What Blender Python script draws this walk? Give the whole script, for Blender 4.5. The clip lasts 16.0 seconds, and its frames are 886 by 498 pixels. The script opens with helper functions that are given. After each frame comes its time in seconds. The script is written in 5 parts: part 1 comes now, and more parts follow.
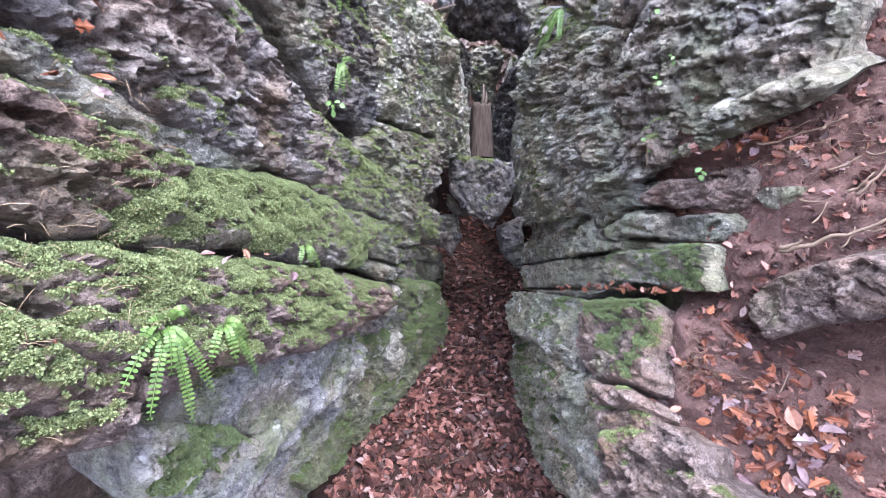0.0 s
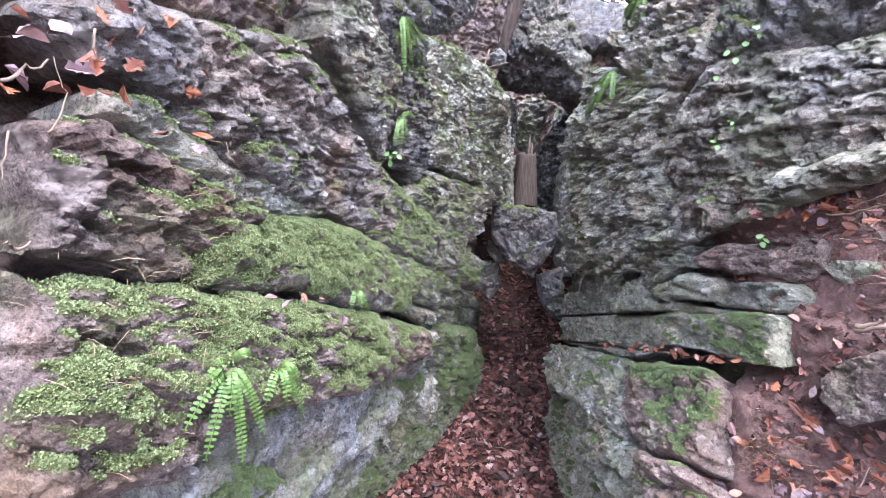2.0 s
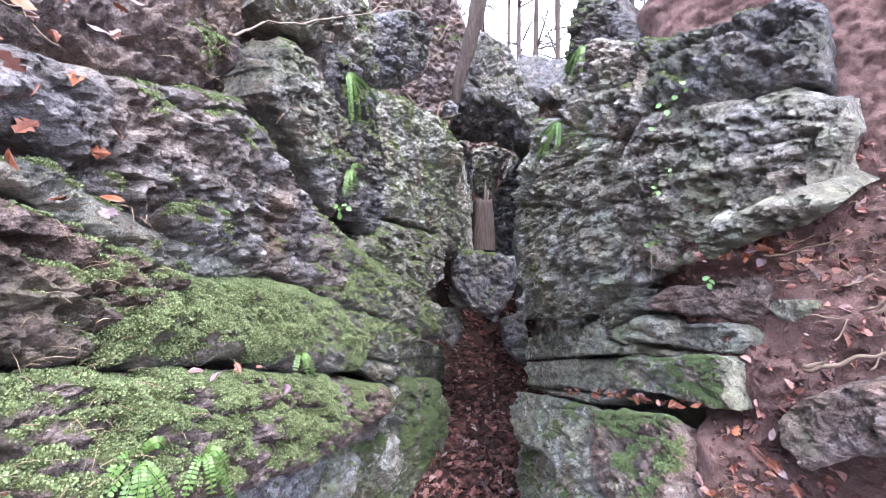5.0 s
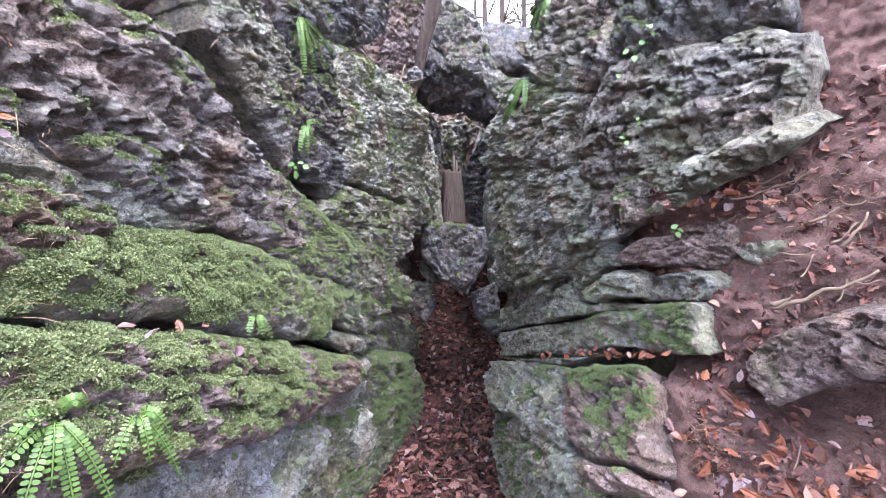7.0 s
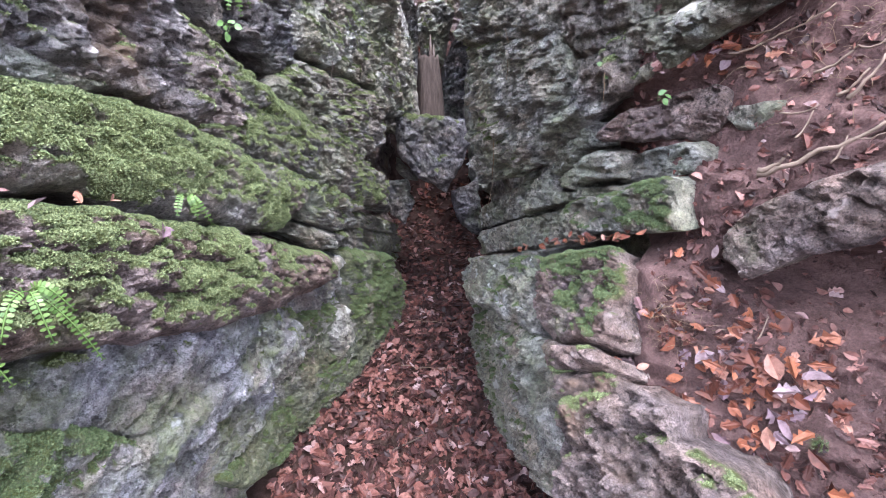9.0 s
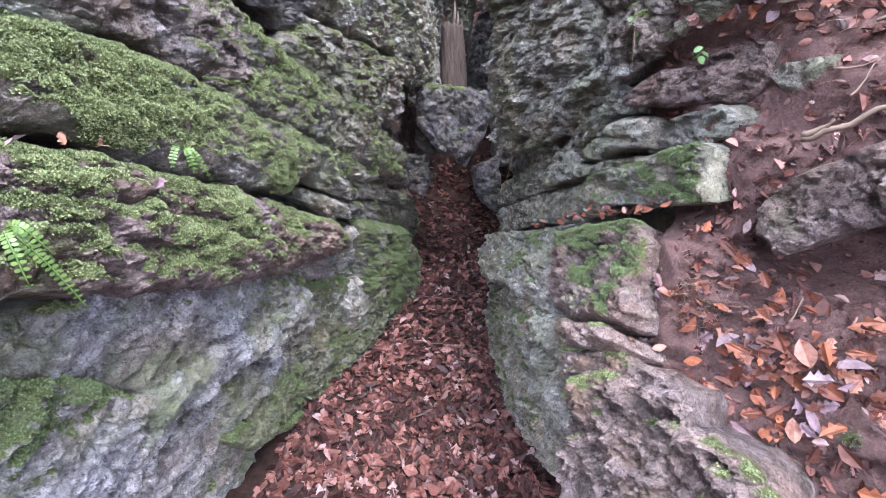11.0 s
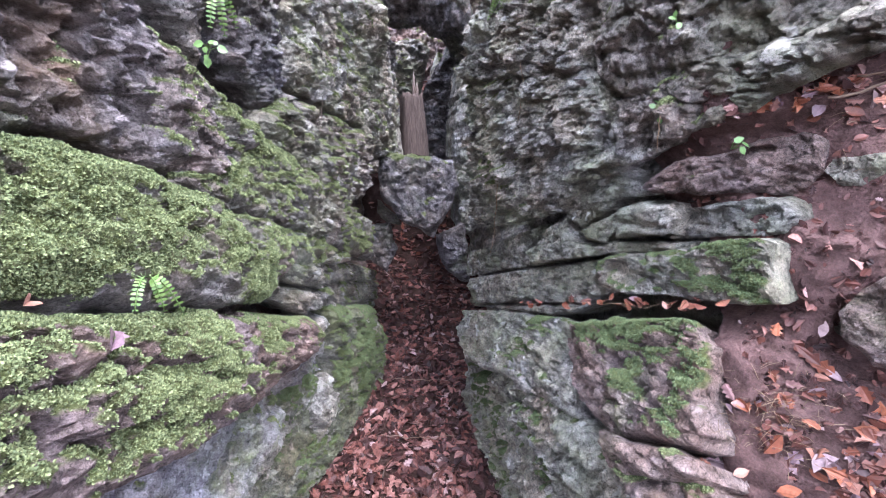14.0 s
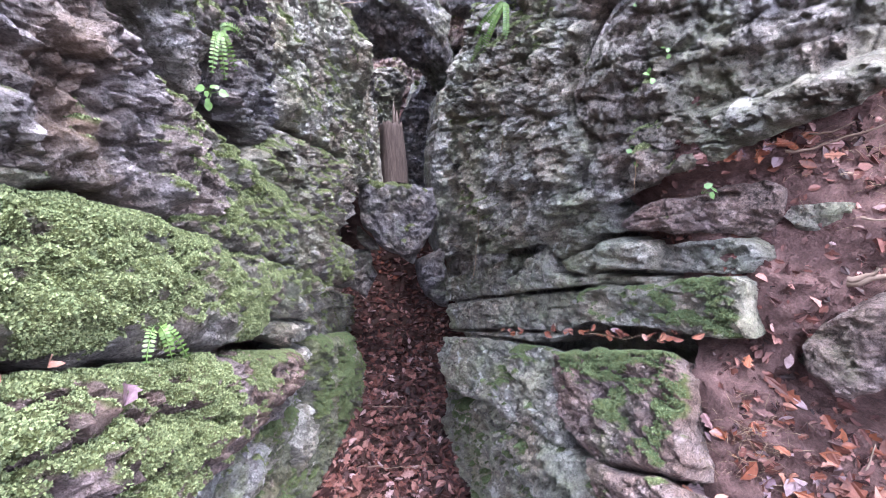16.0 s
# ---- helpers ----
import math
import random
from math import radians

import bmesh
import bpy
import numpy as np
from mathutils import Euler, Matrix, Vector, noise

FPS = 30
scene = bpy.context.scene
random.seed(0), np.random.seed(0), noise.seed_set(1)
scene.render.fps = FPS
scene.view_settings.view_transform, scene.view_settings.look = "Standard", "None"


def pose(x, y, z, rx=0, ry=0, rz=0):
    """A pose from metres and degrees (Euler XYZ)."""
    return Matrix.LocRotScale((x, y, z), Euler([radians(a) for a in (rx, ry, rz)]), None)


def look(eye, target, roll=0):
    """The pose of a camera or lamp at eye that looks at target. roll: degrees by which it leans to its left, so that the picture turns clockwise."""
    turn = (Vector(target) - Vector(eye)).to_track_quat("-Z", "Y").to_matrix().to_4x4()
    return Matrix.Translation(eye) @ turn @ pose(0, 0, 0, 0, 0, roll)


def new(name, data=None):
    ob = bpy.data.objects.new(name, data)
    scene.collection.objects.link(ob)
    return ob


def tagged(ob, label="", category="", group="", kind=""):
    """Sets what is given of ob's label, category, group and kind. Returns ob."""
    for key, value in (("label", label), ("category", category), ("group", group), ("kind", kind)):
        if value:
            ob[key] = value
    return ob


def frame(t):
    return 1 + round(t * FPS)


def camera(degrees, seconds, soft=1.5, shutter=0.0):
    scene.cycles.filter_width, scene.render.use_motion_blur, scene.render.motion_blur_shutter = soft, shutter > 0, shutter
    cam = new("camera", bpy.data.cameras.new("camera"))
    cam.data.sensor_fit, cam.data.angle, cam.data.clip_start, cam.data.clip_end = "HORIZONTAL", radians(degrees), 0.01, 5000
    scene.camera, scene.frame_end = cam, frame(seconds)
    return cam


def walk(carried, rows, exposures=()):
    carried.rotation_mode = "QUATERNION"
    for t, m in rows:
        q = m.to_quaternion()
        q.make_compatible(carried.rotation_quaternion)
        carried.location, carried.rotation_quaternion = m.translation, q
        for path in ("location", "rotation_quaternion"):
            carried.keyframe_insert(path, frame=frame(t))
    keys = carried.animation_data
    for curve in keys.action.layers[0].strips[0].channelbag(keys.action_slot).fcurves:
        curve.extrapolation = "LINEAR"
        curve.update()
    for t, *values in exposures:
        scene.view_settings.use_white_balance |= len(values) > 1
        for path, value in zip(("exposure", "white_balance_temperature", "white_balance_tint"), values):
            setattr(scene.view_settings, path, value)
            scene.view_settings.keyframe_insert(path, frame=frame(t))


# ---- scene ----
cam = camera(92.3, 16.0, 0.6)
PATH = [
    (0, (-0.02, 0.009, 1.807), (0.0, 1.998, 1.595), 0.1),
    (0.5, (-0.03, 0.003, 1.816), (-0.028, 1.994, 1.63), 0.5),
    (1, (-0.047, 0.001, 1.825), (-0.082, 1.995, 1.679), 1.4),
    (1.5, (-0.063, -0.001, 1.835), (-0.157, 1.995, 1.74), 2.3),
    (2, (-0.076, -0.003, 1.848), (-0.22, 1.991, 1.819), 3.2),
    (2.5, (-0.075, -0.01, 1.862), (-0.254, 1.982, 1.876), 3.5),
    (3, (-0.07, -0.003, 1.876), (-0.262, 1.986, 1.95), 3.5),
    (3.5, (-0.065, 0.011, 1.88), (-0.257, 1.999, 1.995), 3.3),
    (4, (-0.058, 0.023, 1.882), (-0.197, 2.013, 2.028), 2.5),
    (4.5, (-0.049, 0.032, 1.887), (-0.121, 2.023, 2.06), 1.7),
    (4.7, (-0.04, 0.038, 1.887), (-0.075, 2.029, 2.068), 1.4),
    (6.8, (-0.003, 0.125, 1.797), (0.125, 2.115, 1.944), -0.9),
    (7, (0.001, 0.133, 1.783), (0.14, 2.125, 1.892), -1.0),
    (7.5, (0.018, 0.158, 1.749), (0.178, 2.151, 1.752), -1.2),
    (8, (0.042, 0.183, 1.717), (0.217, 2.172, 1.604), -1.3),
    (8.5, (0.072, 0.217, 1.691), (0.249, 2.196, 1.464), -1.6),
    (9, (0.103, 0.254, 1.673), (0.278, 2.221, 1.361), -2.0),
    (9.2, (0.114, 0.267, 1.667), (0.289, 2.232, 1.337), -2.1),
    (11.5, (0.158, 0.336, 1.609), (0.21, 2.296, 1.212), -0.3),
    (12, (0.096, 0.402, 1.621), (0.177, 2.37, 1.275), -0.6),
    (12.5, (0.004, 0.528, 1.66), (0.15, 2.509, 1.424), -4.4),
    (13, (-0.035, 0.565, 1.691), (0.215, 2.536, 1.461), -3.5),
    (13.5, (-0.059, 0.589, 1.736), (0.255, 2.554, 1.539), -2.8),
    (14, (-0.09, 0.6, 1.757), (0.286, 2.558, 1.597), -2.1),
    (14.5, (-0.121, 0.599, 1.77), (0.305, 2.549, 1.642), -1.6),
    (15, (-0.135, 0.594, 1.788), (0.312, 2.541, 1.681), -1.7),
    (15.5, (-0.151, 0.588, 1.803), (0.333, 2.526, 1.706), -1.8),
    (16, (-0.164, 0.576, 1.818), (0.349, 2.508, 1.743), -1.9),
]
EXPOSURES = [(0, 2.05, 5900, 16), (3.5, 1.97, 5900, 16), (9, 1.95, 5950, 16), (16, 2.14, 5850, 21)]
walk(cam, [(t, look(eye, target, roll)) for t, eye, target, roll in PATH], EXPOSURES)
from mathutils.geometry import delaunay_2d_cdt

# ---- world and light: bright overcast sky above the cleft ----
world = bpy.data.worlds.new("overcast_sky")
scene.world = world
world.use_nodes = True
wn, wl = world.node_tree.nodes, world.node_tree.links
sky = wn.new("ShaderNodeTexSky")
sky.sky_type, sky.sun_disc = "NISHITA", False
sky.sun_elevation, sky.sun_rotation = radians(51), radians(158)
sky.air_density, sky.dust_density, sky.ozone_density = 1.0, 6.0, 1.0
veil = wn.new("ShaderNodeMixRGB")
veil.inputs["Fac"].default_value = 0.85
veil.inputs["Color2"].default_value = (17.8, 19.2, 22.0, 1)
wl.new(sky.outputs["Color"], veil.inputs["Color1"])
wl.new(veil.outputs["Color"], wn["Background"].inputs["Color"])
wn["Background"].inputs["Strength"].default_value = 0.125
lamp = bpy.data.lights.new("sun", "SUN")
lamp.energy, lamp.angle, lamp.color = 1.5, radians(24), (1.0, 0.97, 0.93)
sun = new("sun", lamp)
sun.matrix_world = look((0, 0, 30), (-9.0, 22.0, 0))


# ---- noise ----
def lattice(i, seed):
    h = np.sin(i[:, 0] * 127.1 + i[:, 1] * 311.7 + i[:, 2] * 74.7 + seed * 53.3) * 43758.5453
    return h - np.floor(h)


def value_noise(p, seed=0):
    i = np.floor(p)
    f = p - i
    f = f * f * (3 - 2 * f)
    out = np.zeros(len(p))
    for a in (0, 1):
        for b in (0, 1):
            for c in (0, 1):
                w = (f[:, 0] if a else 1 - f[:, 0]) * (f[:, 1] if b else 1 - f[:, 1]) * (f[:, 2] if c else 1 - f[:, 2])
                out += w * lattice(i + (a, b, c), seed)
    return out * 2 - 1


def fbm(p, octaves=4, seed=0, gain=0.5):
    out, amp = np.zeros(len(p)), 1.0
    for o in range(octaves):
        out += amp * value_noise(p * 2.07 ** o + o * 17.3, seed + o)
        amp *= gain
    return out


def ridged(p, octaves=3, seed=0):
    out, amp = np.zeros(len(p)), 1.0
    for o in range(octaves):
        out += amp * (1 - 2 * np.abs(value_noise(p * 2.1 ** o + o * 9.1, seed + o)))
        amp *= 0.5
    return out


def cells(p, seed=0):
    """Distance to the nearest and the second nearest of scattered points: lumps with creases between them."""
    i = np.floor(p)
    d1 = np.full(len(p), 9.0)
    d2 = d1.copy()
    for a in (-1, 0, 1):
        for b in (-1, 0, 1):
            for c in (-1, 0, 1):
                j = i + (a, b, c)
                q = j + np.stack([lattice(j, seed), lattice(j, seed + 3), lattice(j, seed + 7)], 1)
                d = np.linalg.norm(p - q, axis=1)
                d2 = np.minimum(d2, np.maximum(d1, d))
                d1 = np.minimum(d1, d)
    return d1, d2


def facets(p, seed=0, tilt=0.6):
    """Broken rock: each cell a plane of its own height and tilt."""
    i = np.floor(p)
    best, out = np.full(len(p), 9.0), np.zeros(len(p))
    for a in (-1, 0, 1):
        for b in (-1, 0, 1):
            for c in (-1, 0, 1):
                j = i + (a, b, c)
                q = j + np.stack([lattice(j, seed), lattice(j, seed + 3), lattice(j, seed + 7)], 1)
                g = np.stack([lattice(j, seed + 13), lattice(j, seed + 17), lattice(j, seed + 23)], 1) - 0.5
                e = p - q
                d = (e * e).sum(1)
                h = lattice(j, seed + 29) - 0.5 + tilt * 2 * (e * g).sum(1)
                near = d < best
                best, out = np.where(near, d, best), np.where(near, h, out)
    return out


def ease(a, b, x):
    t = np.clip((x - a) / (b - a), 0, 1)
    return t * t * (3 - 2 * t)


# ---- materials ----
def material(name, roughness=0.85):
    m = bpy.data.materials.new(name)
    m.use_nodes = True
    b = m.node_tree.nodes["Principled BSDF"]
    b.inputs["Roughness"].default_value = roughness
    b.inputs["Specular IOR Level"].default_value = 0.2
    return m, m.node_tree.nodes, m.node_tree.links, b


def noise_node(nodes, links, scale, detail=6.0, rough=0.6, stretch=None):
    co = nodes.new("ShaderNodeTexCoord")
    n = nodes.new("ShaderNodeTexNoise")
    n.inputs["Scale"].default_value, n.inputs["Detail"].default_value, n.inputs["Roughness"].default_value = scale, detail, rough
    if stretch:
        mp = nodes.new("ShaderNodeMapping")
        mp.inputs["Scale"].default_value = stretch
        links.new(co.outputs["Object"], mp.inputs["Vector"])
        links.new(mp.outputs["Vector"], n.inputs["Vector"])
    else:
        links.new(co.outputs["Object"], n.inputs["Vector"])
    return n


def ramp(nodes, links, source, stops):
    r = nodes.new("ShaderNodeValToRGB")
    while len(r.color_ramp.elements) < len(stops):
        r.color_ramp.elements.new(0.5)
    for e, (p, c) in zip(r.color_ramp.elements, stops):
        e.position, e.color = p, (*c, 1) if len(c) == 3 else c
    links.new(source, r.inputs["Fac"])
    return r.outputs["Color"]


def mixed(nodes, links, fac, a, b, mode="MIX"):
    n = nodes.new("ShaderNodeMixRGB")
    n.blend_type = mode
    for sock, v in (("Fac", fac), ("Color1", a), ("Color2", b)):
        if isinstance(v, bpy.types.NodeSocket):
            links.new(v, n.inputs[sock])
        else:
            n.inputs[sock].default_value = v if sock == "Fac" else (*v, 1)
    return n.outputs["Color"]


def bumped(nodes, links, bsdf, heights, strength=0.6, distance=0.01):
    prev = None
    for h, dist in heights:
        b = nodes.new("ShaderNodeBump")
        b.inputs["Strength"].default_value, b.inputs["Distance"].default_value = strength, dist
        links.new(h, b.inputs["Height"])
        if prev:
            links.new(prev, b.inputs["Normal"])
        prev = b.outputs["Normal"]
    links.new(prev, bsdf.inputs["Normal"])


W3 = ((0, 0, 0), (1, 1, 1))


def rock_material(name, light, dark, algae, algae_cover, ochre=0.0, wet=0.0):
    m, n, l, b = material(name)
    big = noise_node(n, l, 2.6, 5, 0.62)
    mid = noise_node(n, l, 14, 8, 0.7)
    fine = noise_node(n, l, 95, 6, 0.7)
    grain = noise_node(n, l, 230, 4, 0.7)
    bed = noise_node(n, l, 7, 6, 0.65, (1, 1, 4.5))
    crag = noise_node(n, l, 26, 8, 0.6)
    crag.noise_type = "RIDGED_MULTIFRACTAL"
    warm = noise_node(n, l, 4.3, 4, 0.6)
    col = ramp(n, l, mid.outputs["Fac"], [(0.3, dark), (0.48, tuple((a + c) / 2 for a, c in zip(light, dark))), (0.66, light)])
    col = mixed(n, l, 0.8, col, ramp(n, l, fine.outputs["Fac"], [(0.34, (0.2, 0.19, 0.2)), (0.45, (0.95, 0.95, 0.95)), (0.56, (1.12, 1.1, 1.12)), (0.7, (1.4, 1.38, 1.4))]), "MULTIPLY")
    col = mixed(n, l, 0.5, col, ramp(n, l, bed.outputs["Fac"], [(0.34, (0.65, 0.63, 0.62)), (0.6, (1.2, 1.18, 1.2))]), "MULTIPLY")
    col = mixed(n, l, 0.55, col, ramp(n, l, grain.outputs["Fac"], [(0.36, (0.3, 0.3, 0.3)), (0.5, (0.95, 0.95, 0.95)), (0.66, (1.4, 1.38, 1.4))]), "MULTIPLY")
    col = mixed(n, l, 0.75, col, ramp(n, l, warm.outputs["Fac"], [(0.38, (0.95, 0.98, 1.05)), (0.52, (1.0, 0.97, 0.92)), (0.66, (1.06, 0.9, 0.78))]), "MULTIPLY")
    lo = 0.62 - 0.3 * algae_cover
    al = ramp(n, l, big.outputs["Fac"], [(lo, (0, 0, 0)), (lo + 0.16, (1, 1, 1))])
    green = mixed(n, l, fine.outputs["Fac"], tuple(0.6 * a for a in algae), tuple(1.5 * a for a in algae))
    al2 = mixed(n, l, 1.0, al, ramp(n, l, mid.outputs["Fac"], [(0.32, (0.1, 0.1, 0.1)), (0.62, (0.85, 0.85, 0.85))]), "MULTIPLY")
    col = mixed(n, l, al2, col, green)
    place = n.new("ShaderNodeTexCoord")
    bent = mixed(n, l, 0.1, place.outputs["Object"], mid.outputs["Color"], "ADD")
    chips = n.new("ShaderNodeTexVoronoi")
    chips.inputs["Scale"].default_value = 34
    l.new(bent, chips.inputs["Vector"])
    col = mixed(n, l, 0.7, col, ramp(n, l, chips.outputs["Color"], [(0.1, (0.6, 0.6, 0.6)), (0.5, (1.0, 1.0, 1.0)), (0.9, (1.35, 1.34, 1.33))]), "MULTIPLY")
    info = n.new("ShaderNodeObjectInfo")
    col = mixed(n, l, 0.8, col, ramp(n, l, info.outputs["Random"], [(0.0, (0.72, 0.72, 0.74)), (0.5, (0.97, 0.95, 0.93)), (1.0, (1.2, 1.2, 1.18))]), "MULTIPLY")
    spots = noise_node(n, l, 9, 3, 0.5)
    lichen = ramp(n, l, spots.outputs["Fac"], [(0.66, (0, 0, 0)), (0.7, (0.6, 0.6, 0.6))])
    col = mixed(n, l, lichen, col, tuple(min(0.62, 1.35 * c) for c in light))
    if ochre:
        oc = noise_node(n, l, 3.1, 3, 0.5)
        col = mixed(n, l, ramp(n, l, oc.outputs["Fac"], [(0.56, (0, 0, 0)), (0.72, (ochre, ochre, ochre))]), col, (0.24, 0.15, 0.09))
    moss = n.new("ShaderNodeAttribute")
    moss.attribute_name = "moss"
    mcol = mixed(n, l, fine.outputs["Fac"], (0.04, 0.052, 0.018), (0.18, 0.2, 0.075))
    mf = mixed(n, l, 1.0, ramp(n, l, moss.outputs["Fac"], [(0.3, (0, 0, 0)), (0.75, (1, 1, 1))]), ramp(n, l, mid.outputs["Fac"], [(0.3, (0.5, 0.5, 0.5)), (0.5, (1, 1, 1))]), "MULTIPLY")
    col = mixed(n, l, mf, col, mcol)
    l.new(col, b.inputs["Base Color"])
    b.inputs["Roughness"].default_value = 0.88 - 0.4 * wet
    pits = n.new("ShaderNodeTexVoronoi")
    pits.inputs["Scale"].default_value = 70
    co = n.new("ShaderNodeTexCoord")
    l.new(co.outputs["Object"], pits.inputs["Vector"])
    crack = n.new("ShaderNodeTexVoronoi")
    crack.feature = "DISTANCE_TO_EDGE"
    crack.inputs["Scale"].default_value = 9
    l.new(bent, crack.inputs["Vector"])
    split = ramp(n, l, crack.outputs["Distance"], [(0.0, (0, 0, 0)), (0.035, (1, 1, 1))])
    bumped(n, l, b, [(split, 0.012), (chips.outputs["Color"], 0.012), (mid.outputs["Fac"], 0.03), (crag.outputs["Fac"], 0.013), (pits.outputs["Distance"], 0.006), (fine.outputs["Fac"], 0.014), (grain.outputs["Fac"], 0.005)], 1.0)
    return m


ROCK = rock_material("grey_limestone", (0.43, 0.405, 0.375), (0.09, 0.082, 0.073), (0.2, 0.215, 0.14), 0.55)
ROCK_GREEN = rock_material("algae_limestone", (0.5, 0.49, 0.43), (0.12, 0.115, 0.1), (0.24, 0.265, 0.17), 0.5)
ROCK_MOSSY = rock_material("green_filmed_limestone", (0.36, 0.355, 0.3), (0.08, 0.082, 0.062), (0.15, 0.175, 0.085), 0.8)
ROCK_PALE = rock_material("pale_limestone", (0.5, 0.49, 0.51), (0.2, 0.195, 0.205), (0.17, 0.2, 0.09), 0.6)
ROCK_WHITE = rock_material("whitish_limestone", (0.5, 0.5, 0.48), (0.22, 0.22, 0.21), (0.2, 0.22, 0.15), 0.2)
# Real damp up on the boulders; deeper in, the darkness stands in for shade.
ROCK_WET_SHADE = rock_material("wet_and_shaded_limestone", (0.24, 0.23, 0.235), (0.032, 0.03, 0.032), (0.08, 0.095, 0.055), 0.4, 0.0, 0.5)
ROCK_BROWN = rock_material("earthy_limestone", (0.33, 0.27, 0.255), (0.085, 0.06, 0.055), (0.12, 0.14, 0.06), 0.2, 0.5)
ROCK_OCHRE = rock_material("ochre_stained_limestone", (0.43, 0.39, 0.375), (0.09, 0.08, 0.076), (0.13, 0.15, 0.1), 0.3, 0.8)


def soil_material(name, a, c):
    m, n, l, b = material(name, 0.95)
    big, mid, fine = noise_node(n, l, 3, 5), noise_node(n, l, 18, 8, 0.7), noise_node(n, l, 140, 5, 0.7)
    col = ramp(n, l, mid.outputs["Fac"], [(0.3, c), (0.68, a)])
    col = mixed(n, l, 0.6, col, ramp(n, l, fine.outputs["Fac"], [(0.3, (0.45, 0.42, 0.42)), (0.7, (1.35, 1.3, 1.3))]), "MULTIPLY")
    col = mixed(n, l, 0.5, col, ramp(n, l, big.outputs["Fac"], [(0.35, (0.7, 0.66, 0.66)), (0.65, (1.15, 1.12, 1.1))]), "MULTIPLY")
    moss = n.new("ShaderNodeAttribute")
    moss.attribute_name = "moss"
    col = mixed(n, l, ramp(n, l, moss.outputs["Fac"], [(0.35, (0, 0, 0)), (0.8, (1, 1, 1))]), col, mixed(n, l, fine.outputs["Fac"], (0.035, 0.05, 0.015), (0.11, 0.14, 0.045)))
    l.new(col, b.inputs["Base Color"])
    bumped(n, l, b, [(mid.outputs["Fac"], 0.03), (fine.outputs["Fac"], 0.014)], 1.0)
    return m


SOIL = soil_material("red_brown_soil", (0.27, 0.168, 0.155), (0.085, 0.05, 0.046))
HUMUS = soil_material("dark_leaf_mould", (0.1, 0.06, 0.05), (0.035, 0.02, 0.016))


def plain_material(name, a, c, scale=40, rough=0.7, per_island=True, spec=0.4, stretch=None, relief=0.003):
    """Colour runs from a to c, by island and by a fine noise."""
    m, n, l, b = material(name, rough)
    b.inputs["Specular IOR Level"].default_value = spec
    fine = noise_node(n, l, scale, 5, 0.65, stretch)
    if per_island:
        g = n.new("ShaderNodeNewGeometry")
        base = mixed(n, l, g.outputs["Random Per Island"], a, c)
    else:
        base = mixed(n, l, fine.outputs["Fac"], a, c)
    col = mixed(n, l, 0.6, base, ramp(n, l, fine.outputs["Fac"], [(0.3, (0.6, 0.58, 0.56)), (0.7, (1.3, 1.3, 1.3))]), "MULTIPLY")
    l.new(col, b.inputs["Base Color"])
    bumped(n, l, b, [(fine.outputs["Fac"], relief)], 0.5 if relief < 0.01 else 1.0)
    return m


MOSS = plain_material("moss_leaflets", (0.075, 0.1, 0.042), (0.28, 0.325, 0.15), 30, 0.75)
MOSS_DARK = plain_material("dark_moss_leaflets", (0.045, 0.075, 0.03), (0.19, 0.24, 0.11), 30, 0.75)
FERN = plain_material("fern_green", (0.06, 0.12, 0.025), (0.14, 0.22, 0.06), 25, 0.5)
LEAF_GREEN = plain_material("young_leaf_green", (0.09, 0.18, 0.055), (0.15, 0.25, 0.085), 25, 0.45)
TWIG = plain_material("dry_twig", (0.1, 0.068, 0.05), (0.24, 0.17, 0.13), 60, 0.8)
TWIG_DARK = plain_material("dark_wet_twig", (0.05, 0.035, 0.03), (0.1, 0.07, 0.055), 60, 0.6)
BARK = plain_material("grey_brown_bark", (0.03, 0.022, 0.019), (0.1, 0.074, 0.064), 40, 0.9, False, 0.2, (1, 1, 0.18), 0.03)
STRAW = plain_material("dry_grass", (0.2, 0.135, 0.085), (0.32, 0.23, 0.15), 40, 0.8)


def leaf_material(name, stops, rough=0.42, single=False):
    m, n, l, b = material(name, rough)
    g = n.new("ShaderNodeObjectInfo" if single else "ShaderNodeNewGeometry")
    fine = noise_node(n, l, 60, 4, 0.6)
    col = ramp(n, l, g.outputs["Random" if single else "Random Per Island"], stops)
    col = mixed(n, l, 0.8, col, ramp(n, l, fine.outputs["Fac"], [(0.3, (0.5, 0.48, 0.46)), (0.7, (1.25, 1.25, 1.25))]), "MULTIPLY")
    l.new(col, b.inputs["Base Color"])
    bumped(n, l, b, [(fine.outputs["Fac"], 0.004)], 0.5)
    return m


LITTER = leaf_material("wet_leaf_litter", [(0.0, (0.03, 0.016, 0.016)), (0.4, (0.085, 0.04, 0.037)), (0.7, (0.165, 0.068, 0.055)), (0.92, (0.27, 0.135, 0.115)), (1.0, (0.34, 0.25, 0.25))])
LEAF = leaf_material("fresh_fallen_leaf", [(0.0, (0.075, 0.03, 0.024)), (0.4, (0.17, 0.058, 0.036)), (0.75, (0.26, 0.1, 0.068)), (1.0, (0.3, 0.18, 0.175))], 0.38)
LEAF_ONE = leaf_material("single_fallen_leaf", [(0.0, (0.075, 0.03, 0.024)), (0.4, (0.17, 0.058, 0.036)), (0.62, (0.3, 0.11, 0.06)), (0.75, (0.33, 0.17, 0.13)), (0.88, (0.17, 0.11, 0.13)), (1.0, (0.28, 0.2, 0.21))], 0.33, True)


